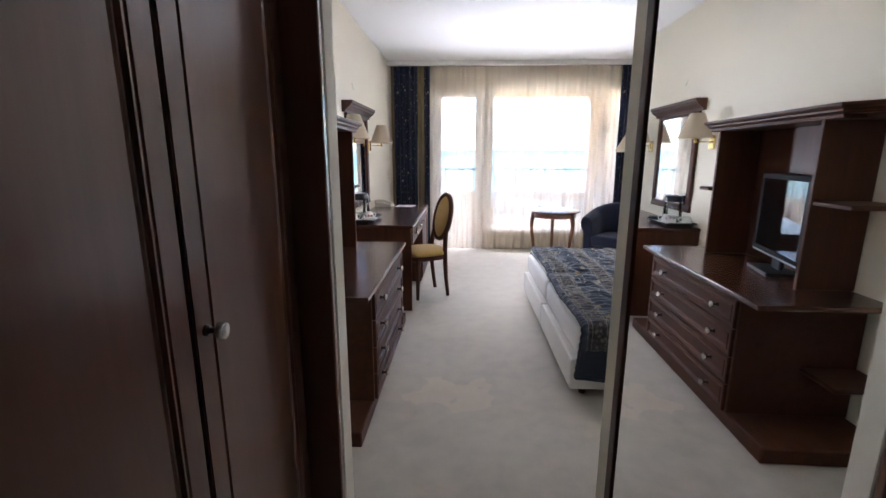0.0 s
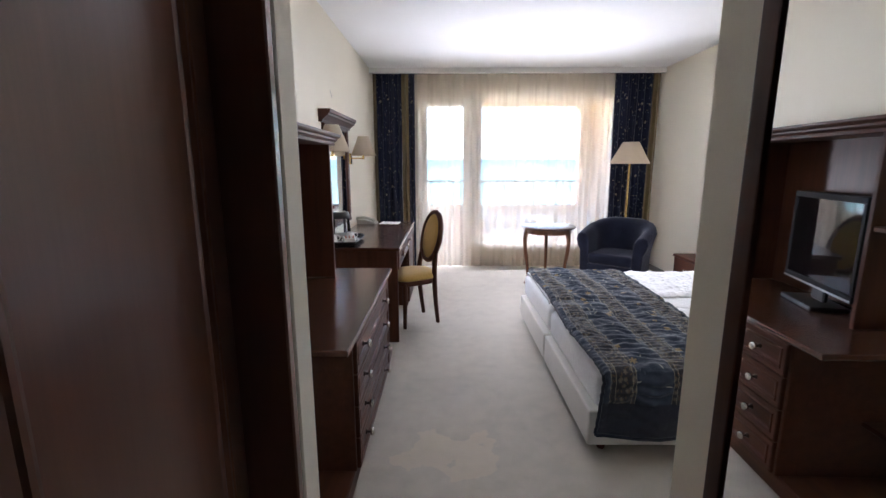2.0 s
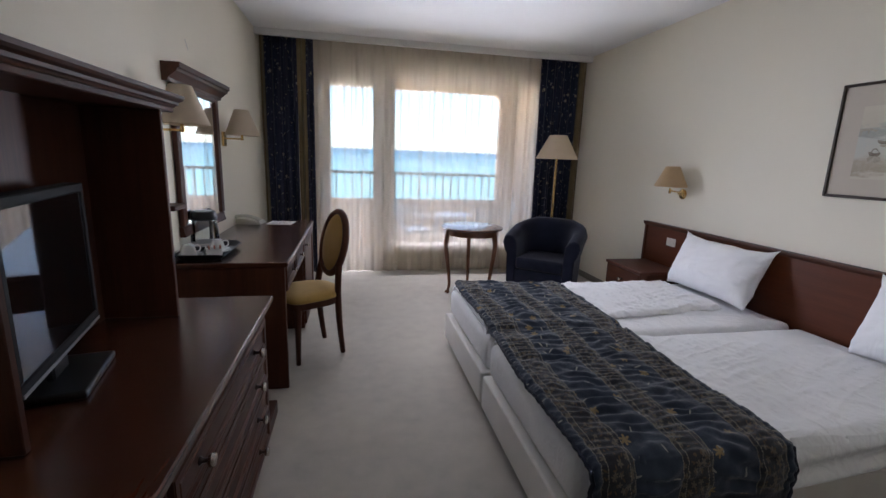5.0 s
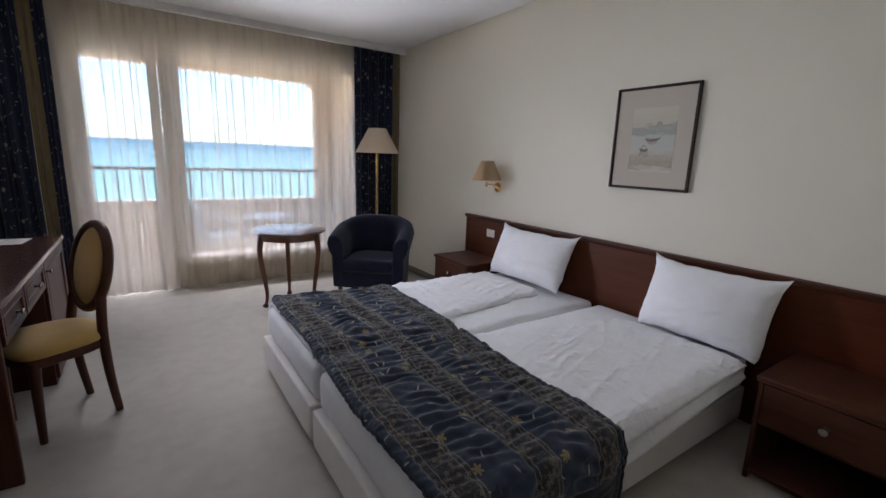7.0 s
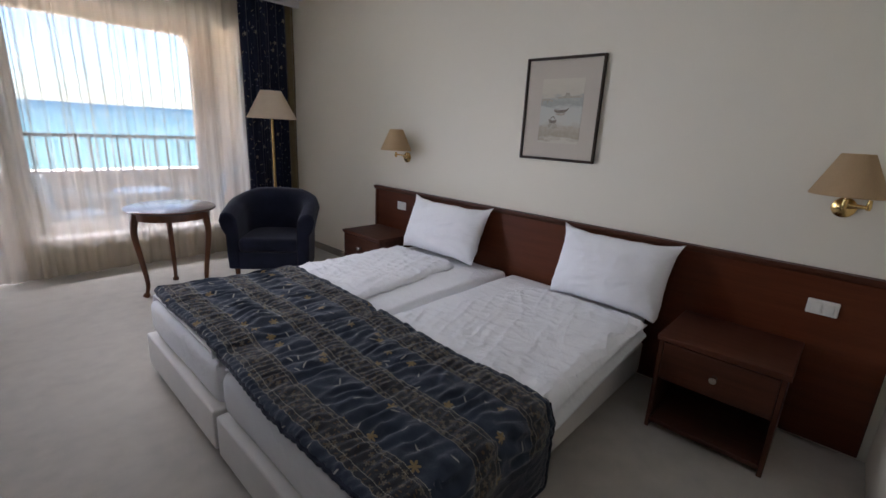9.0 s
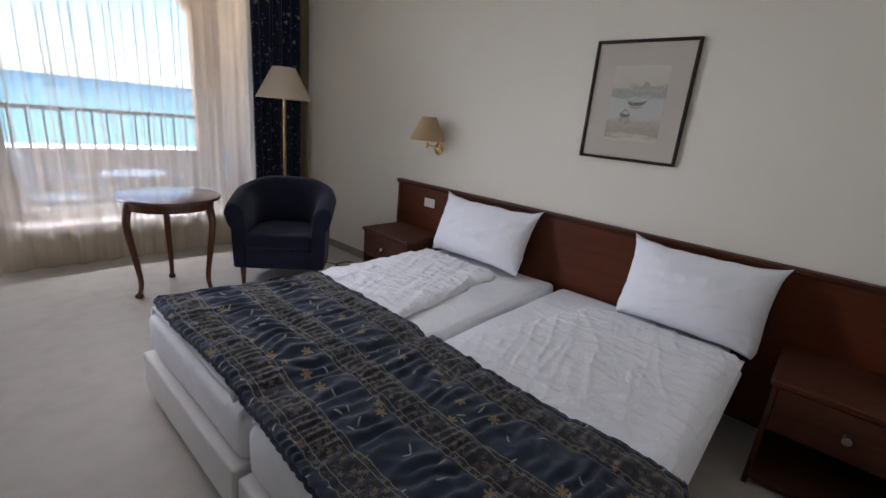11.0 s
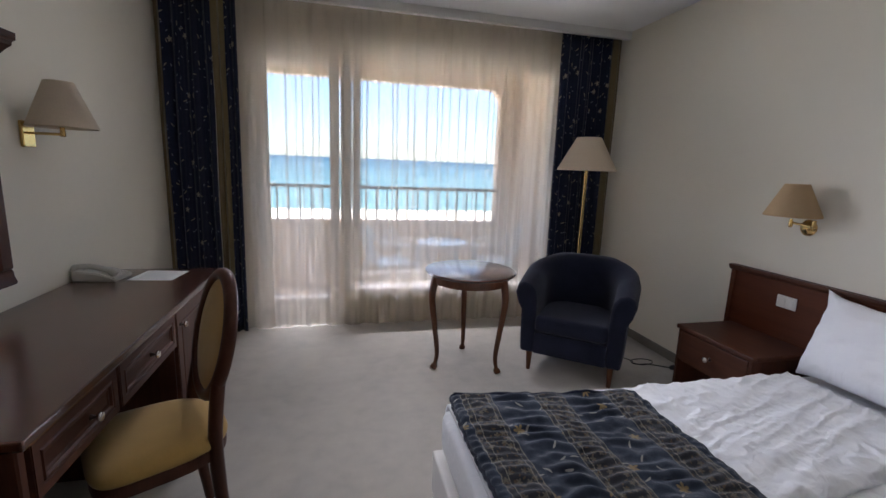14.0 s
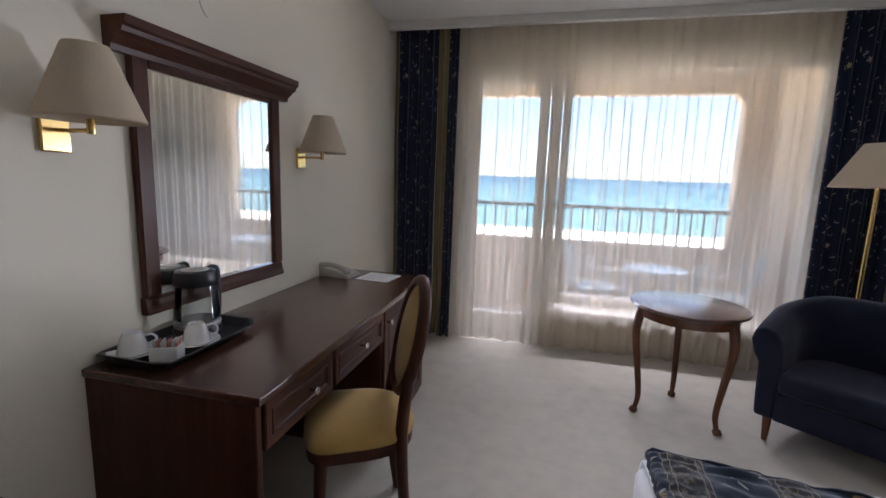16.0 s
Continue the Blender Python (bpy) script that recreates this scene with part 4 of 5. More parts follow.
def seat_mesh(layers):
    bm = bmesh.new()
    rings = [[bm.verts.new((x, y, z)) for x, y in seat_outline(k)] for k, z in layers]
    for a, b in zip(rings, rings[1:]):
        for i in range(40):
            bm.faces.new((a[i], a[(i + 1) % 40], b[(i + 1) % 40], b[i]))
    bm.faces.new(rings[0][::-1]), bm.faces.new(rings[-1])
    bmesh.ops.recalc_face_normals(bm, faces=bm.faces[:])
    return bm


part("seat_frame", seat_mesh([(0.94, 0.385), (0.98, 0.39), (0.985, 0.425), (0.96, 0.432)]), M["wood_z"], ch, "", 50)
part("seat", seat_mesh([(0.95, 0.430), (1.0, 0.437), (1.01, 0.448), (0.985, 0.464), (0.90, 0.478), (0.7, 0.488), (0.4, 0.493), (0.1, 0.494)]), M["yellow"], ch, "mustard upholstered seat", 60)
lean = Matrix.Translation((0, -0.018, 0.785)) @ Matrix.Rotation(radians(102), 4, "X")
ring = tube([(0.175 * math.cos(2 * math.pi * k / 48), 0.225 * math.sin(2 * math.pi * k / 48), 0) for k in range(49)], 0.025, 10, None, 0.8)
bmesh.ops.transform(ring, matrix=lean, verts=ring.verts[:])
part("back_frame", ring, M["wood_z"], ch, "oval wooden back frame", 60)
pad = lathe([(0.0, -0.018), (0.09, -0.017), (0.15, -0.010), (0.163, 0.0), (0.15, 0.012), (0.09, 0.022), (0.0, 0.025)], 40)
bmesh.ops.transform(pad, matrix=lean @ Matrix.Diagonal((1, 1.30, 1, 1)), verts=pad.verts[:])
part("backrest", pad, M["yellow"], ch, "mustard oval back pad", True)

# ---- round table ----
tb = thing("side_table", (1.285, 5.885, 0), "round polished wooden side table with three cabriole legs", "table")
part("tabletop", lathe([(0.0, 0.688), (0.30, 0.688), (0.318, 0.694), (0.325, 0.704), (0.322, 0.712), (0.314, 0.716), (0.0, 0.717)], 64), M["wood_top"], tb, "polished round top", True)
part("apron", lathe([(0.262, 0.63), (0.275, 0.63), (0.278, 0.688), (0.262, 0.688), (0.262, 0.63)], 48), M["leg"], tb, "", True)
for ang in (190.5, -48.5, 80.5):
    d = Vector((math.cos(radians(ang)), math.sin(radians(ang)), 0))
    pts = smooth_path([d * 0.262 + Vector((0, 0, 0.69)), d * 0.285 + Vector((0, 0, 0.60)), d * 0.290 + Vector((0, 0, 0.50)), d * 0.262 + Vector((0, 0, 0.30)), d * 0.240 + Vector((0, 0, 0.12)), d * 0.252 + Vector((0, 0, 0.035)), d * 0.268 + Vector((0, 0, 0.0))], 5)
    n = len(pts) - 1
    part("leg", tube(pts, [0.030 - 0.016 * min(1, k / n * 1.25) + (0.010 if k > n - 5 else 0) for k in range(n + 1)], 12), M["leg"], tb, "cabriole leg", True)

# ---- tub armchair ----
ac = thing("armchair", (2.075, 5.725, 0), "navy blue upholstered tub armchair with short wooden legs", "armchair", "", -39.8)
# local: faces -y, front edge at y = -0.26
def tub(theta):
    """Half width and depth of the shell round the seat, by the angle from the back."""
    return Vector((math.sin(theta) * 0.345, math.cos(theta) * 0.335, 0))


shell = bmesh.new()
rows = []
NT = 44
for i in range(NT + 1):
    th = radians(-128 + 256 * i / NT)
    k = abs(th) / radians(128)
    p = tub(th)
    if abs(th) > math.pi / 2:
        p = Vector((math.copysign(0.345 - 0.012 * (k - 0.7), p.x), -0.27 * (abs(th) - math.pi / 2) / (radians(128) - math.pi / 2), 0))
    n = Vector((p.x, p.y * (1 if p.y > 0 else 0), 0)).normalized()
    top = 0.80 - 0.155 * max(0, (k - 0.25) / 0.75) ** 1.3
    ring = []
    for o, z in ((0.0, 0.14), (0.008, 0.30), (0.012, 0.45), (0.040, top - 0.15), (0.060, top - 0.075), (0.044, top - 0.02), (0.0, top), (-0.05, top - 0.015), (-0.085, top - 0.06), (-0.095, top - 0.12), (-0.10, 0.40), (-0.10, 0.30), (-0.10, 0.14)):
        ring.append(shell.verts.new(p + n * o + Vector((0, 0, z))))
    rows.append(ring)
for a, b in zip(rows, rows[1:]):
    for k in range(len(a)):
        shell.faces.new((a[k], a[(k + 1) % len(a)], b[(k + 1) % len(a)], b[k]))
shell.faces.new(rows[0][::-1]), shell.faces.new(rows[-1])
bmesh.ops.recalc_face_normals(shell, faces=shell.faces[:])
sh_ob = part("shell", shell, M["navy"], ac, "curved back and arms", 50)
bev = sh_ob.modifiers.new("round", "BEVEL")
bev.width, bev.segments, bev.limit_method, bev.angle_limit = 0.02, 3, "ANGLE", radians(50)
part("seat_base", box(-0.25, -0.275, 0.14, 0.25, 0.24, 0.30, 0.02, None, 2), M["navy"], ac, "", 40)
part("seat_cushion", box(-0.248, -0.285, 0.302, 0.248, 0.235, 0.425, 0.045, None, 4), M["navy"], ac, "thick loose seat cushion", 60)
for sx in (-1, 1):
    for y in (-0.235, 0.20):
        part("leg", tube([(sx * (0.278 if y < 0 else 0.2), y, 0.15), (sx * (0.278 if y < 0 else 0.2), y, 0.0)], [0.024, 0.014], 10), M["leg"], ac, "", True)


# ---- headboard and nightstands ----
hb = thing("headboard", (EAST, 0, 0), "long red-brown veneered headboard panel along the wall", "headboard")
part("panel", box(-0.03, 1.60, 0.02, 0.0, 5.23, 0.845, 0.003), M["board"], hb)
part("cap", moulding([(0, 0), (-0.034, 0), (-0.040, 0.008), (-0.046, 0.020), (-0.046, 0.034), (0, 0.034)], (0, 1.59, 0.845), (0, 5.25, 0.845)), M["wood_y"], hb, "moulded top rail")
part("end_strip", box(-0.038, 5.20, 0.02, -0.001, 5.235, 0.844, 0.003), M["board"], hb)


def nightstand(y0, y1, x0, label):
    n = thing("nightstand", (EAST - 0.04, 0, 0), label, "nightstand", "nightstands")
    d = EAST - 0.04 - x0
    part("top", box(-d - 0.012, y0 - 0.012, 0.485, 0, y1 + 0.012, 0.512, 0.007, None, 2), M["wood_y"], n)
    for a, b in ((y0, y0 + 0.02), (y1 - 0.02, y1)):
        part("side_panel", box(-d, a, 0.0, 0, b, 0.484, 0.003), M["wood_z"], n)
    part("back_panel", box(-0.012, y0 + 0.021, 0.02, 0, y1 - 0.021, 0.484, 0), M["wood_z"], n)
    part("shelf", box(-d + 0.004, y0 + 0.021, 0.03, -0.013, y1 - 0.021, 0.055, 0.003), M["wood_y"], n)
    part("drawer_floor", box(-d + 0.02, y0 + 0.021, 0.275, -0.013, y1 - 0.021, 0.29, 0.002), M["wood_y"], n)
    dr = part("drawer", box(-d - 0.002, y0 + 0.022, 0.292, -d + 0.018, y1 - 0.022, 0.478, 0.005, None, 2), M["wood_y"], n)
    knob(dr, (-d - 0.002, (y0 + y1) / 2, 0.386), "-x", 1.25)


nightstand(4.655, 5.165, 2.455, "dark mahogany nightstand with one drawer beside the armchair")
nightstand(1.905, 2.41, 2.40, "dark mahogany nightstand with one drawer and open shelf")


def switch_plate(y, z, w):
    s = thing("switch_plate", (EAST - 0.031, y, z), "ivory double switch plate set in the headboard", "switch", "bedside switches")
    part("plate", box(-0.009, -w / 2, -0.036, 0, w / 2, 0.036, 0.004), M["plastic"], s)
    for k in (-1, 1):
        part("rocker", box(-0.013, k * w * 0.2 - w * 0.17, -0.022, -0.009, k * w * 0.2 + w * 0.17, 0.022, 0.003), M["plastic"], s)


switch_plate(4.85, 0.735, 0.115), switch_plate(1.868, 0.70, 0.118)


# ---- beds ----
def wrinkle(x, y, s, amp):
    w = 0.5 * noise.noise((x * 3, y * 3, s + 8))
    a = noise.noise((x * 5.5 + s, y * 2.2, s))
    b = 1 - abs(noise.noise((x * 12 + 2 * s + w, y * 6 + x * 5 + w, s + 2))) * 2.4
    c = 1 - abs(noise.noise((x * 5 - y * 14 + w, y * 5 + s, s + 5))) * 2.6
    d = 1 - abs(noise.noise((x * 14 + y * 9, y * 16 - x * 5, s + 9))) * 2.4
    return amp * (0.7 * a + 0.9 * b * b * (b > 0) + 1.0 * c * c * (c > 0) + 0.35 * d * d * (d > 0))


def soft_block(x0, y0, z0, x1, y1, z1, r, s, amp, n=0.03):
    """An upholstered block: rounded, slightly wavy."""
    bm = box(x0, y0, z0, x1, y1, z1, r, None, 4)
    bmesh.ops.subdivide_edges(bm, edges=[e for e in bm.edges if e.calc_length() > 0.2], cuts=14, use_grid_fill=True)
    for v in bm.verts:
        c = v.co
        v.co += Vector((0.5, 0.5, 1)) * amp * noise.noise((c.x * 4 + s, c.y * 4, c.z * 6)) * (1 if c.z > z0 + 0.02 else 0)
    return bm


def bed(y0, y1, label, s):
    b = thing("bed", (0.78, (y0 + y1) / 2, 0), label, "bed", "twin beds")
    h = (y1 - y0) / 2
    part("base", soft_block(-0.03, -h + 0.004, 0.045, 2.075, h - 0.004, 0.235, 0.014, s, 0.002), M["box"], b, "cream cloth-covered bed base", 50)
    part("mattress", soft_block(0.0, -h + 0.006, 0.238, 2.06, h - 0.006, 0.432, 0.05, s + 3, 0.006), M["linen"], b, "mattress in a white fitted sheet", 60)
    for x in (0.06, 2.0):
        for y in (-h + 0.06, h - 0.06):
            part("foot", tube([(x, y, 0.05), (x, y, 0.0)], [0.028, 0.02], 12), M["wood_z"], b, "", True)


bed(2.605, 3.59, "white twin bed with cream base, unmade white sheets", 1.0)
bed(3.615, 4.60, "white twin bed with cream base beside the nightstand", 7.0)


def edge_fall(d, w):
    """How far a cloth has dropped past an edge, d inside it (negative outside)."""
    return 0 if d > w else (1 - d / w) ** 2


def near_duvet(u, v):
    # u runs from foot to head, v from the free side across to the other bed
    x = 0.80 + u * 1.80
    far = 3.56 - 0.30 * max(0, (u - 0.35) / 0.65) ** 1.2 + 0.02 * noise.noise((x * 4, 1.0, 3.0))
    w = v * (far - 2.545 + 0.26)
    near_y = 2.545
    if w < 0.24:
        k = 1 - w / 0.24
        low = 0.20 - 0.14 * max(0, u - 0.3)
        y, z = near_y - 0.012 * math.sin(k * 9 + x * 3) - 0.02 * k * (1 - k), 0.462 - low * k
    else:
        y = near_y + (w - 0.24)
        z = 0.462
        z -= 0.022 * edge_fall(y - near_y, 0.06)
        z += wrinkle(x, y, 2.0, 0.0058) * max(0.1, min(1, (x - 1.45) / 0.2)) + 0.012 * noise.noise((x * 1.7, y * 1.7, 9.0)) + 0.012
    z -= 0.022 * edge_fall(far - y, 0.09)
    return (x + 0.02 * noise.noise((y * 6, 0.0, 8.0)) * (u > 0.9), y, z)


nd = part("duvet", sheet(near_duvet, 200, 150, 1.8, 1.2), M["linen"], None, "", 80)
sol = nd.modifiers.new("thickness", "SOLIDIFY")
sol.thickness, sol.offset = 0.012, -1
tagged(nd, "crumpled white cotton duvet lying on the near bed", "duvet", "duvets")


def far_duvet(u, v):
    x = 0.80 + u * 1.78
    near = 3.93 - 0.22 * (1 - u) + 0.025 * noise.noise((x * 5, 2.0, 1.0))
    y = near + v * (4.605 - near)
    z = 0.460 + wrinkle(x, y, 6.0, 0.0095) * max(0.1, min(1, (x - 1.45) / 0.2)) + 0.010 * noise.noise((x * 2, y * 2, 4.0))
    z -= 0.03 * edge_fall(y - near, 0.05) + 0.06 * edge_fall(4.605 - y, 0.05)
    return (x, y + 0.006 * math.sin(x * 22), z)


fd = part("duvet", sheet(far_duvet, 190, 90, 1.78, 0.7), M["linen"], None, "", 80)
sol = fd.modifiers.new("thickness", "SOLIDIFY")
sol.thickness, sol.offset = 0.014, -1
tagged(fd, "rumpled white cotton duvet folded on the far bed", "duvet", "duvets")


def run_place(u, v):
    """The quilted runner: v runs from its hanging near end across both beds."""
    drop = 0.30
    s = v * (drop + 2.10)
    left = 0.775 + 0.06 * max(0, min(1, (s - drop) / 2.1)) + 0.012 * math.sin(s * 5)
    wid = 0.755 + 0.045 * (s / 2.4)
    x = left - 0.01 + u * wid
    seams = (0.0, 0.045, 0.195, 0.42, 0.57, 0.805, 0.955, 1.0)
    col = max(k for k in range(7) if u >= seams[k] or k == 0)
    f = min(1, max(0, (u - seams[col]) / (seams[col + 1] - seams[col])))
    plump = math.sin(math.pi * f) ** 0.6 if 0 < f < 1 else 0
    narrow = col in (0, 1, 3, 5, 6)
    ph = 6.283 * s / (0.036 if narrow else 0.060) + 5.0 * noise.noise((x * 6, s * 6, col * 3.0)) + 2.1 * col + 2.5 * f * noise.noise((s * 3, col * 2.0, 2.0))
    pucker = plump * (0.006 + (0.0048 if narrow else 0.0105) * math.sin(ph) * (0.6 + 0.6 * noise.noise((x * 4, s * 7, 9.0)))) + 0.005 * noise.noise((x * 5, s * 5, 6.0)) + 0.0045 * noise.noise((x * 26, s * 40, 5.0)) + 0.012 * noise.noise((x * 9, s * 17, 7.0))
    if s < 0.155:
        pucker *= 0.35
    x += (u - 0.5) * 0.012 * abs(math.sin(s * 75 + noise.noise((s * 9, 0.0, 1.0)))) * (abs(u - 0.5) > 0.44)
    ge = edge_fall(min(u, 1 - u) * wid, 0.05)
    if s < drop:
        k = 1 - s / drop
        out = 0.03 * math.sin(min(1, k * 3) * 1.57)
        return (x - 0.012 * k, 2.525 - out - pucker * 1.2 - 0.012 * math.sin(x * 14) * k, 0.492 - 0.315 * k - 0.02 * u * k)
    y = 2.525 + (s - drop) * (2.050 - 0.11 * u) / 2.10
    z = 0.490 + pucker + 0.012 * math.sin(min(1, (y - 2.525) / 0.08) * 1.57) - 0.012
    z -= 0.020 * math.exp(-((y - 3.602) / 0.06) ** 2)
    z -= 0.010 * ge
    return (x, y, z + 0.006)


rn = thing("bed_runner", (0, 0, 0), "quilted navy bed runner with gold floral bands laid across both beds", "bed runner")
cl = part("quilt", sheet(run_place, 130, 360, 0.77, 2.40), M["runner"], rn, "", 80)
sol = cl.modifiers.new("thickness", "SOLIDIFY")
sol.thickness, sol.offset = 0.014, -1
for u0 in (0.0, 1.0):
    part("binding", tube([Vector(run_place(u0, k / 160)) - Vector((0, 0, 0.006)) for k in range(161)], 0.0085, 6), M["piping"], rn, "plain navy edge binding", True)
for v0 in (0.0, 1.0):
    part("binding", tube([Vector(run_place(k / 50, v0)) - Vector((0, 0, 0.006)) for k in range(51)], 0.0085, 6), M["piping"], rn, "plain navy edge binding", True)


def pillow(at, turn, tilt, seedv, label, w=0.70, h=0.45, t=0.235):
    p = bmesh.new()
    N = 44
    grids = []
    for side in (1, -1):
        g = []
        for i in range(N + 1):
            row = []
            for j in range(N + 1):
                a, b = 2 * i / N - 1, 2 * j / N - 1
                puff = max(0, (1 - a ** 2) * (1 - b ** 2)) ** 0.5
                ear = (a * a * b * b) ** 4 * (1.0 if b > 0 else 0.1)
                inx = 1 - 0.055 * (1 - b * b) + 0.045 * ear + 0.020 * noise.noise((b * 3.5, seedv, a))
                iny = 1 - 0.085 * (1 - a ** 4) + 0.085 * ear + 0.030 * noise.noise((a * 3.5, seedv + 4, b))
                z = side * t / 2 * puff + 0.005 * noise.noise((a * 3 + seedv, b * 3, side * 2.0)) * (1 if puff > 0.05 else 0.4) + 0.009 * puff * (1 - abs(noise.noise((a * 3 - b * 2, b * 3 + seedv, side)) * 2)) + 0.006 * (1 - puff) * math.sin(14 * a + 3 * b + seedv) * max(0, b) + 0.010 * noise.noise((a * 1.6, b * 1.6 + seedv, side * 3.0)) * puff + 0.006 * math.sin(9 * math.atan2(abs(b) - 1.15, abs(a) - 1.15) * 2) * (a * a * b * b) * min(1, puff * 4)
                if abs(a) == 1 or abs(b) == 1:
                    z = 0.010 * noise.noise((a * 5 + seedv, b * 5, 1.0))
                low = max(0, -b)
                row.append(p.verts.new((a * w / 2 * inx * (1 - 0.07 * low ** 5), b * h / 2 * iny * (1 - 0.06 * low), z * (1 + 0.22 * low * (1 - low)))))
            g.append(row)
        grids.append(g)
    for side, g in zip((1, -1), grids):
        for i in range(N):
            for j in range(N):
                q = (g[i][j], g[i + 1][j], g[i + 1][j + 1], g[i][j + 1])
                p.faces.new(q if side > 0 else q[::-1])
    bmesh.ops.remove_doubles(p, verts=p.verts[:], dist=0.0004)
    bmesh.ops.recalc_face_normals(p, faces=p.faces[:])
    ob = part("pillow", p, M["pillow"], None, "", 80)
    ob.matrix_basis = Matrix.Translation(at) @ Matrix.Rotation(radians(turn), 4, "Z") @ Matrix.Rotation(radians(tilt), 4, "X")
    return tagged(ob, label, "pillow", "pillows")


pillow((2.73, 4.20, 0.652), -90, 68, 3.0, "plump white pillow leaning on the headboard of the far bed", 0.80)
pillow((2.71, 2.83, 0.660), -90, 68, 8.0, "plump white pillow leaning on the headboard of the near bed", 0.68)

# ---- picture ----
pc = thing("picture", (EAST, 3.367, 1.26), "framed watercolour of two boats in a thin dark frame", "picture")
W, H = 0.272, 0.643
fr = box(-0.026, -W, 0, -0.004, -W + 0.016, H, 0.003)
box(-0.026, W - 0.016, 0, -0.004, W, H, 0.003, fr)
box(-0.026, -W + 0.016, 0, -0.004, W - 0.016, 0.016, 0.003, fr)
box(-0.026, -W + 0.016, H - 0.016, -0.004, W - 0.016, H, 0.003, fr)
part("frame", fr, M["frame"], pc)
part("mat_board", box(-0.014, -W + 0.015, 0.015, -0.006, W - 0.015, H - 0.015, 0), M["mat_board"], pc)
art = part("painting", box(-0.0015, -0.148, 0, 0, 0.148, 0.40, 0), M["painting"], pc, "pale watercolour on paper", False, (-0.0142, -0.005, 0.112))


def blot(pts, y, z, name, mat="wash", out=-0.0018):
    w = bmesh.new()
    w.faces.new([w.verts.new((0, -a, b)) for a, b in pts])
    r = bmesh.ops.extrude_face_region(w, geom=w.faces[:])
    bmesh.ops.translate(w, vec=(-0.0008, 0, 0), verts=[v for v in r["geom"] if isinstance(v, bmesh.types.BMVert)])
    bmesh.ops.recalc_face_normals(w, faces=w.faces[:])
    part(name, w, M[mat], art, "", False, (out, y, z))


# hulls with a sheer line, their reflections, and the quay with its house
blot([(-0.052, 0.024), (-0.046, 0.008), (-0.03, 0.0), (0.02, 0.0), (0.04, 0.010), (0.056, 0.032), (0.03, 0.021), (-0.02, 0.017)], -0.004, 0.190, "painted_boat")
blot([(-0.04, 0.0), (0.035, 0.0), (0.025, -0.010), (0.0, -0.016), (-0.03, -0.010)], -0.004, 0.188, "painted_reflection", "pale_wash")
blot([(-0.032, 0.022), (-0.022, 0.0), (0.018, -0.004), (0.030, 0.010), (0.028, 0.020), (0.0, 0.014), (-0.014, 0.020)], 0.050, 0.128, "painted_boat")
blot([(-0.018, 0.020), (-0.010, 0.036), (0.004, 0.040), (0.022, 0.022), (0.018, 0.021), (0.004, 0.034), (-0.008, 0.031), (-0.013, 0.020)], 0.050, 0.130, "painted_hoop")
blot([(-0.026, 0.0), (0.026, -0.004), (0.034, -0.024), (0.01, -0.036), (-0.03, -0.028), (-0.036, -0.012)], 0.046, 0.126, "painted_reflection", "pale_wash")
blot([(-0.06, 0.0), (-0.052, -0.03), (-0.047, -0.004), (-0.02, -0.002), (-0.014, -0.026), (-0.009, 0.0), (0.02, -0.010), (0.03, 0.0), (-0.01, 0.012), (-0.06, 0.010)], 0.086, 0.268, "painted_quay", "pale_wash")
blot([(-0.05, 0.0), (0.12, 0.006), (0.12, 0.018), (0.04, 0.014), (0.032, 0.034), (0.006, 0.036), (0.0, 0.016), (-0.05, 0.010)], -0.02, 0.278, "painted_house", "pale_wash")

# ---- small wall things and the cable ----
hk = thing("wall_hook", (WEST, 4.58, 2.03), "bent wire picture hook on the bare wall", "hook")
part("wire", tube(smooth_path([(0.002, -0.012, 0.03), (0.008, -0.008, 0.0), (0.008, 0.010, -0.02), (0.003, 0.028, -0.025)]), 0.0016, 6), M["silver"], hk, "", True)
cb = thing("lamp_cable", (2.62, 5.62, 0.0), "thin dark cable coiled on the carpet with its plug", "cable")
pts = [(-0.24, 0.35, 0.004), (-0.12, 0.22, 0.004)] + [(0.02 + 0.09 * math.cos(a), 0.06 + 0.05 * math.sin(a), 0.005 + 0.002 * a / 6) for a in (2.4, 3.4, 4.4, 5.4, 6.4, 7.4, 8.4, 9.4, 10.4, 11.2)] + [(0.15, -0.05, 0.005), (0.19, -0.09, 0.012)]
part("wire", tube(smooth_path(pts, 5), 0.0042, 6), M["black"], cb, "", True)
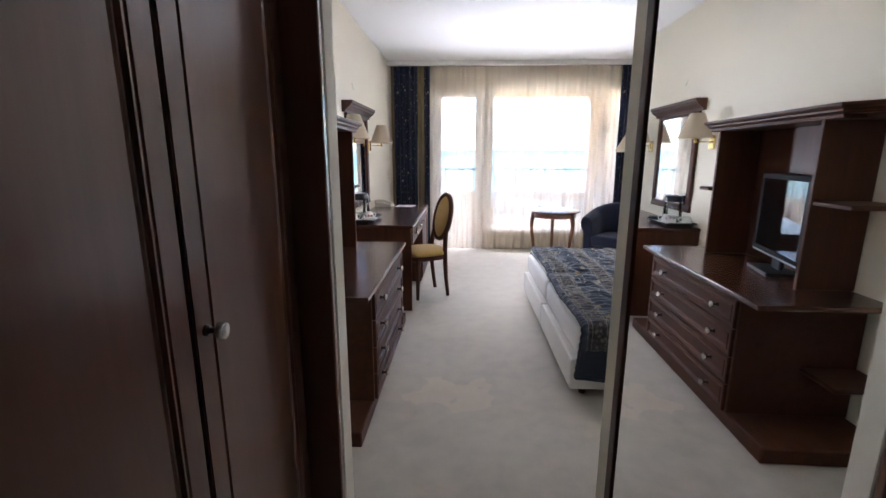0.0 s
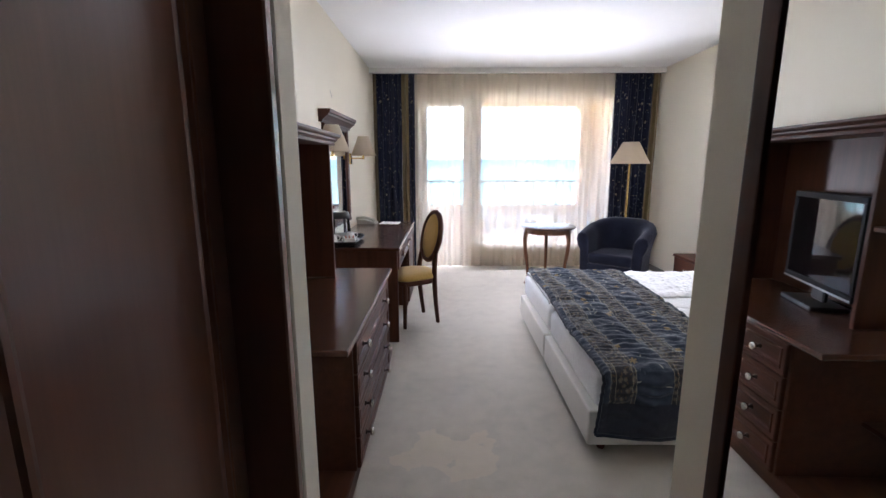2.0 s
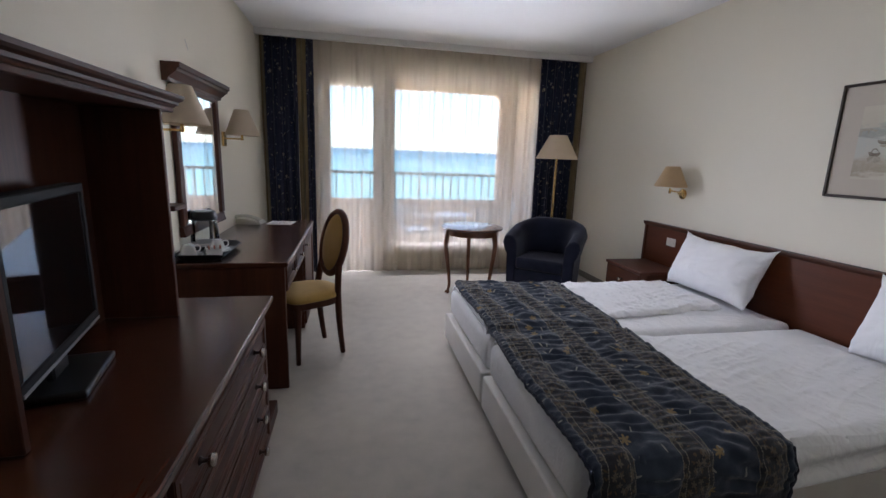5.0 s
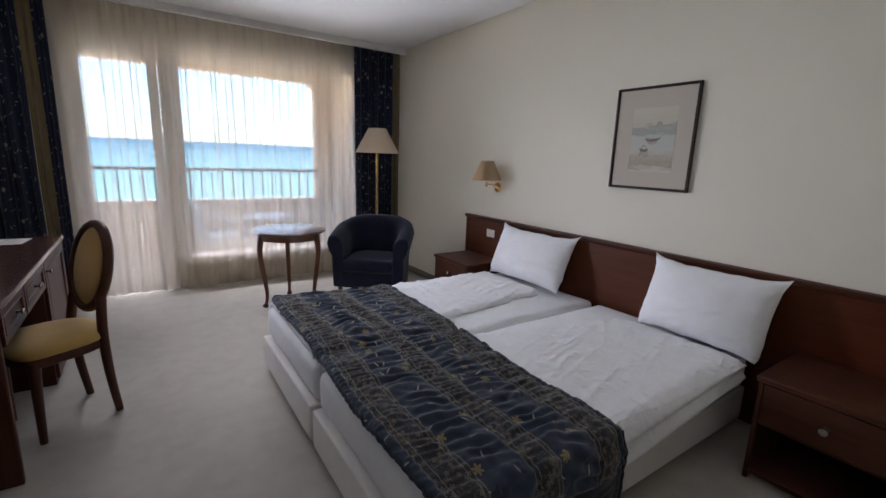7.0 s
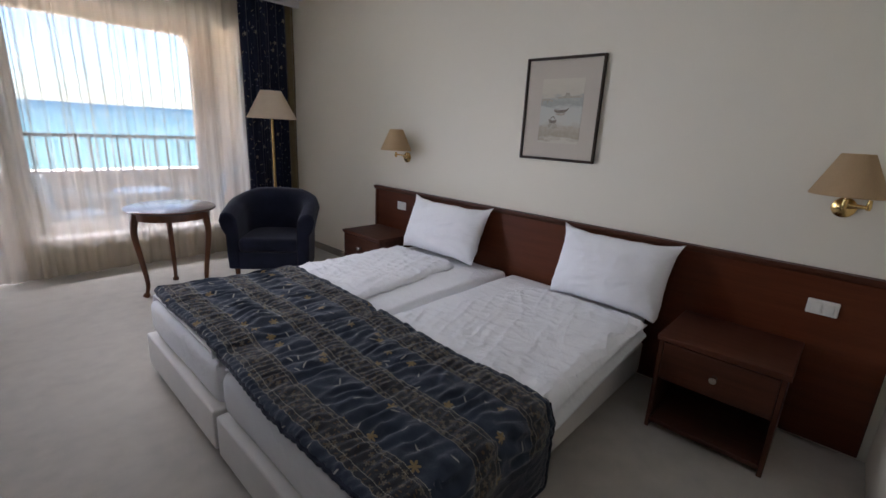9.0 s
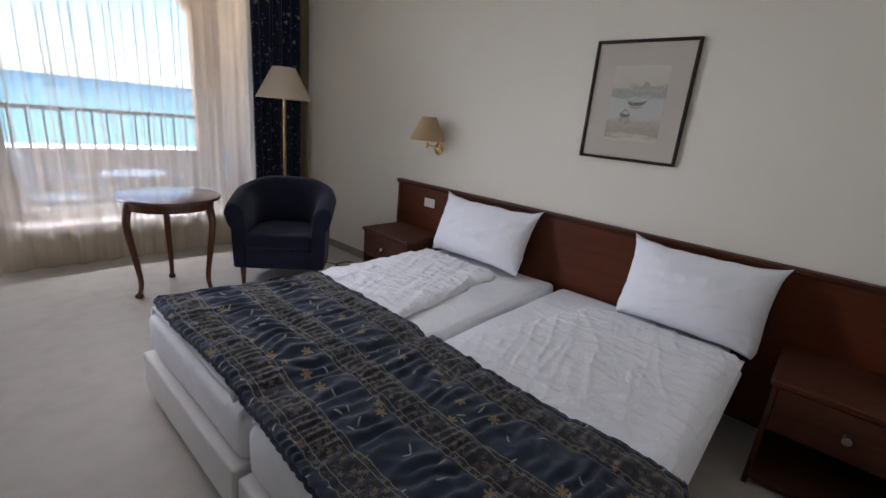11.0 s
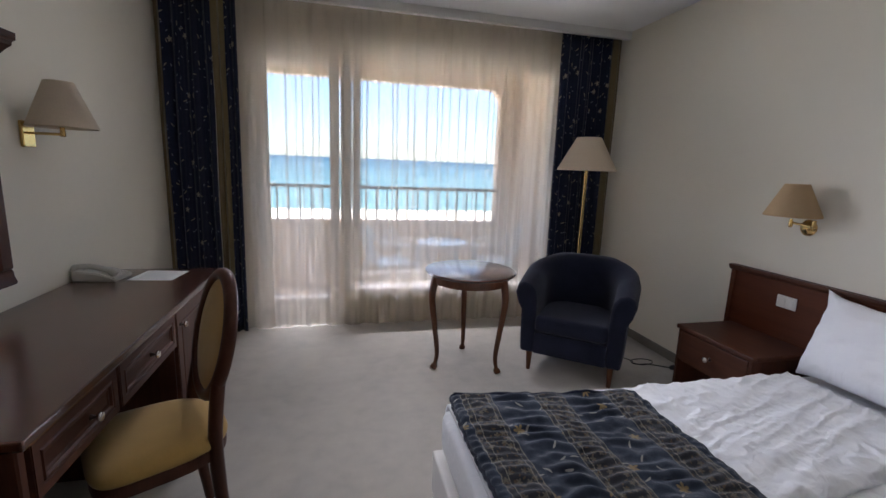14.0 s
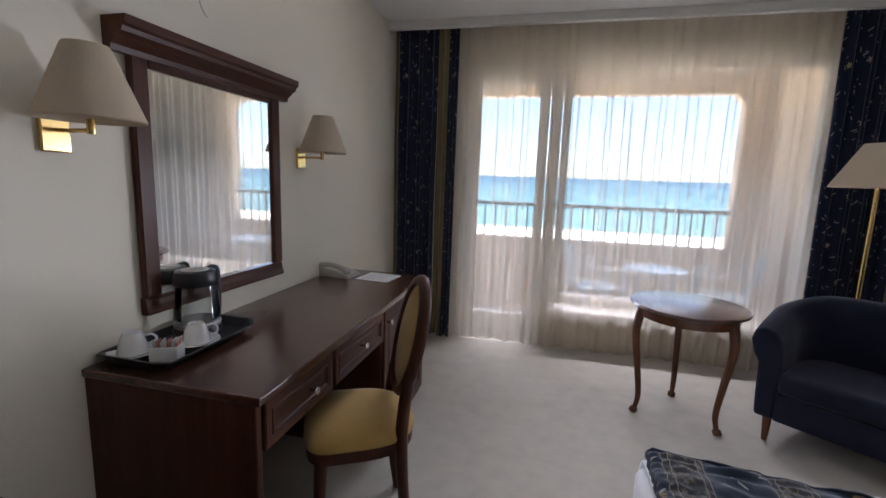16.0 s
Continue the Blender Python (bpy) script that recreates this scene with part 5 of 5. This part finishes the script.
part("plug", lathe([(0, 0), (0.018, 0), (0.020, 0.01), (0.016, 0.035), (0.006, 0.045), (0, 0.045)], 14, (0.19, -0.09, 0.018), None, "-x"), M["black"], cb, "", True)


# ---- balcony furniture ----
def patio_chair(at, turn):
    c = thing("patio_chair", at, "pale moulded plastic balcony chair with slatted back", "chair", "balcony chairs", turn)
    part("seat", box(-0.22, -0.21, 0.38, 0.22, 0.22, 0.405, 0.012, None, 2), M["patio"], c)
    rim = tube(smooth_path([(-0.25, 0.22, 0.60), (-0.26, -0.05, 0.62), (-0.22, -0.24, 0.68), (-0.13, -0.29, 0.78), (0, -0.30, 0.81), (0.13, -0.29, 0.78), (0.22, -0.24, 0.68), (0.26, -0.05, 0.62), (0.25, 0.22, 0.60)], 6), 0.02, 8, None, 0.6)
    part("rim", rim, M["patio"], c, "arm and back rim", True)
    for k in range(7):
        x = -0.15 + 0.05 * k
        part("slat", tube([(x * 0.85, -0.20, 0.40), (x, -0.27, 0.62), (x, -0.293, 0.78 - 1.1 * x * x)], 0.012, 6, None, 0.5), M["patio"], c, "", True)
    for sx in (-1, 1):
        part("leg", tube([(sx * 0.25, 0.22, 0.60), (sx * 0.24, 0.23, 0.0)], [0.024, 0.018], 8), M["patio"], c, "", True)
        part("leg", tube([(sx * 0.20, -0.20, 0.40), (sx * 0.23, -0.27, 0.0)], [0.024, 0.018], 8), M["patio"], c, "", True)


patio_chair((0.92, 7.68, 0), -75)
patio_chair((2.10, 7.68, 0), 75)
pt = thing("patio_table", (1.50, 7.66, 0), "round white plastic balcony table", "table")
part("tabletop", lathe([(0, 0.60), (0.27, 0.60), (0.28, 0.585), (0.285, 0.60), (0.28, 0.615), (0, 0.618)], 40), M["patio"], pt, "", True)
for a in (45, 135, 225, 315):
    part("leg", tube([(0.17 * math.cos(radians(a)), 0.17 * math.sin(radians(a)), 0.6), (0.24 * math.cos(radians(a)), 0.24 * math.sin(radians(a)), 0)], [0.02, 0.016], 8), M["patio"], pt, "", True)
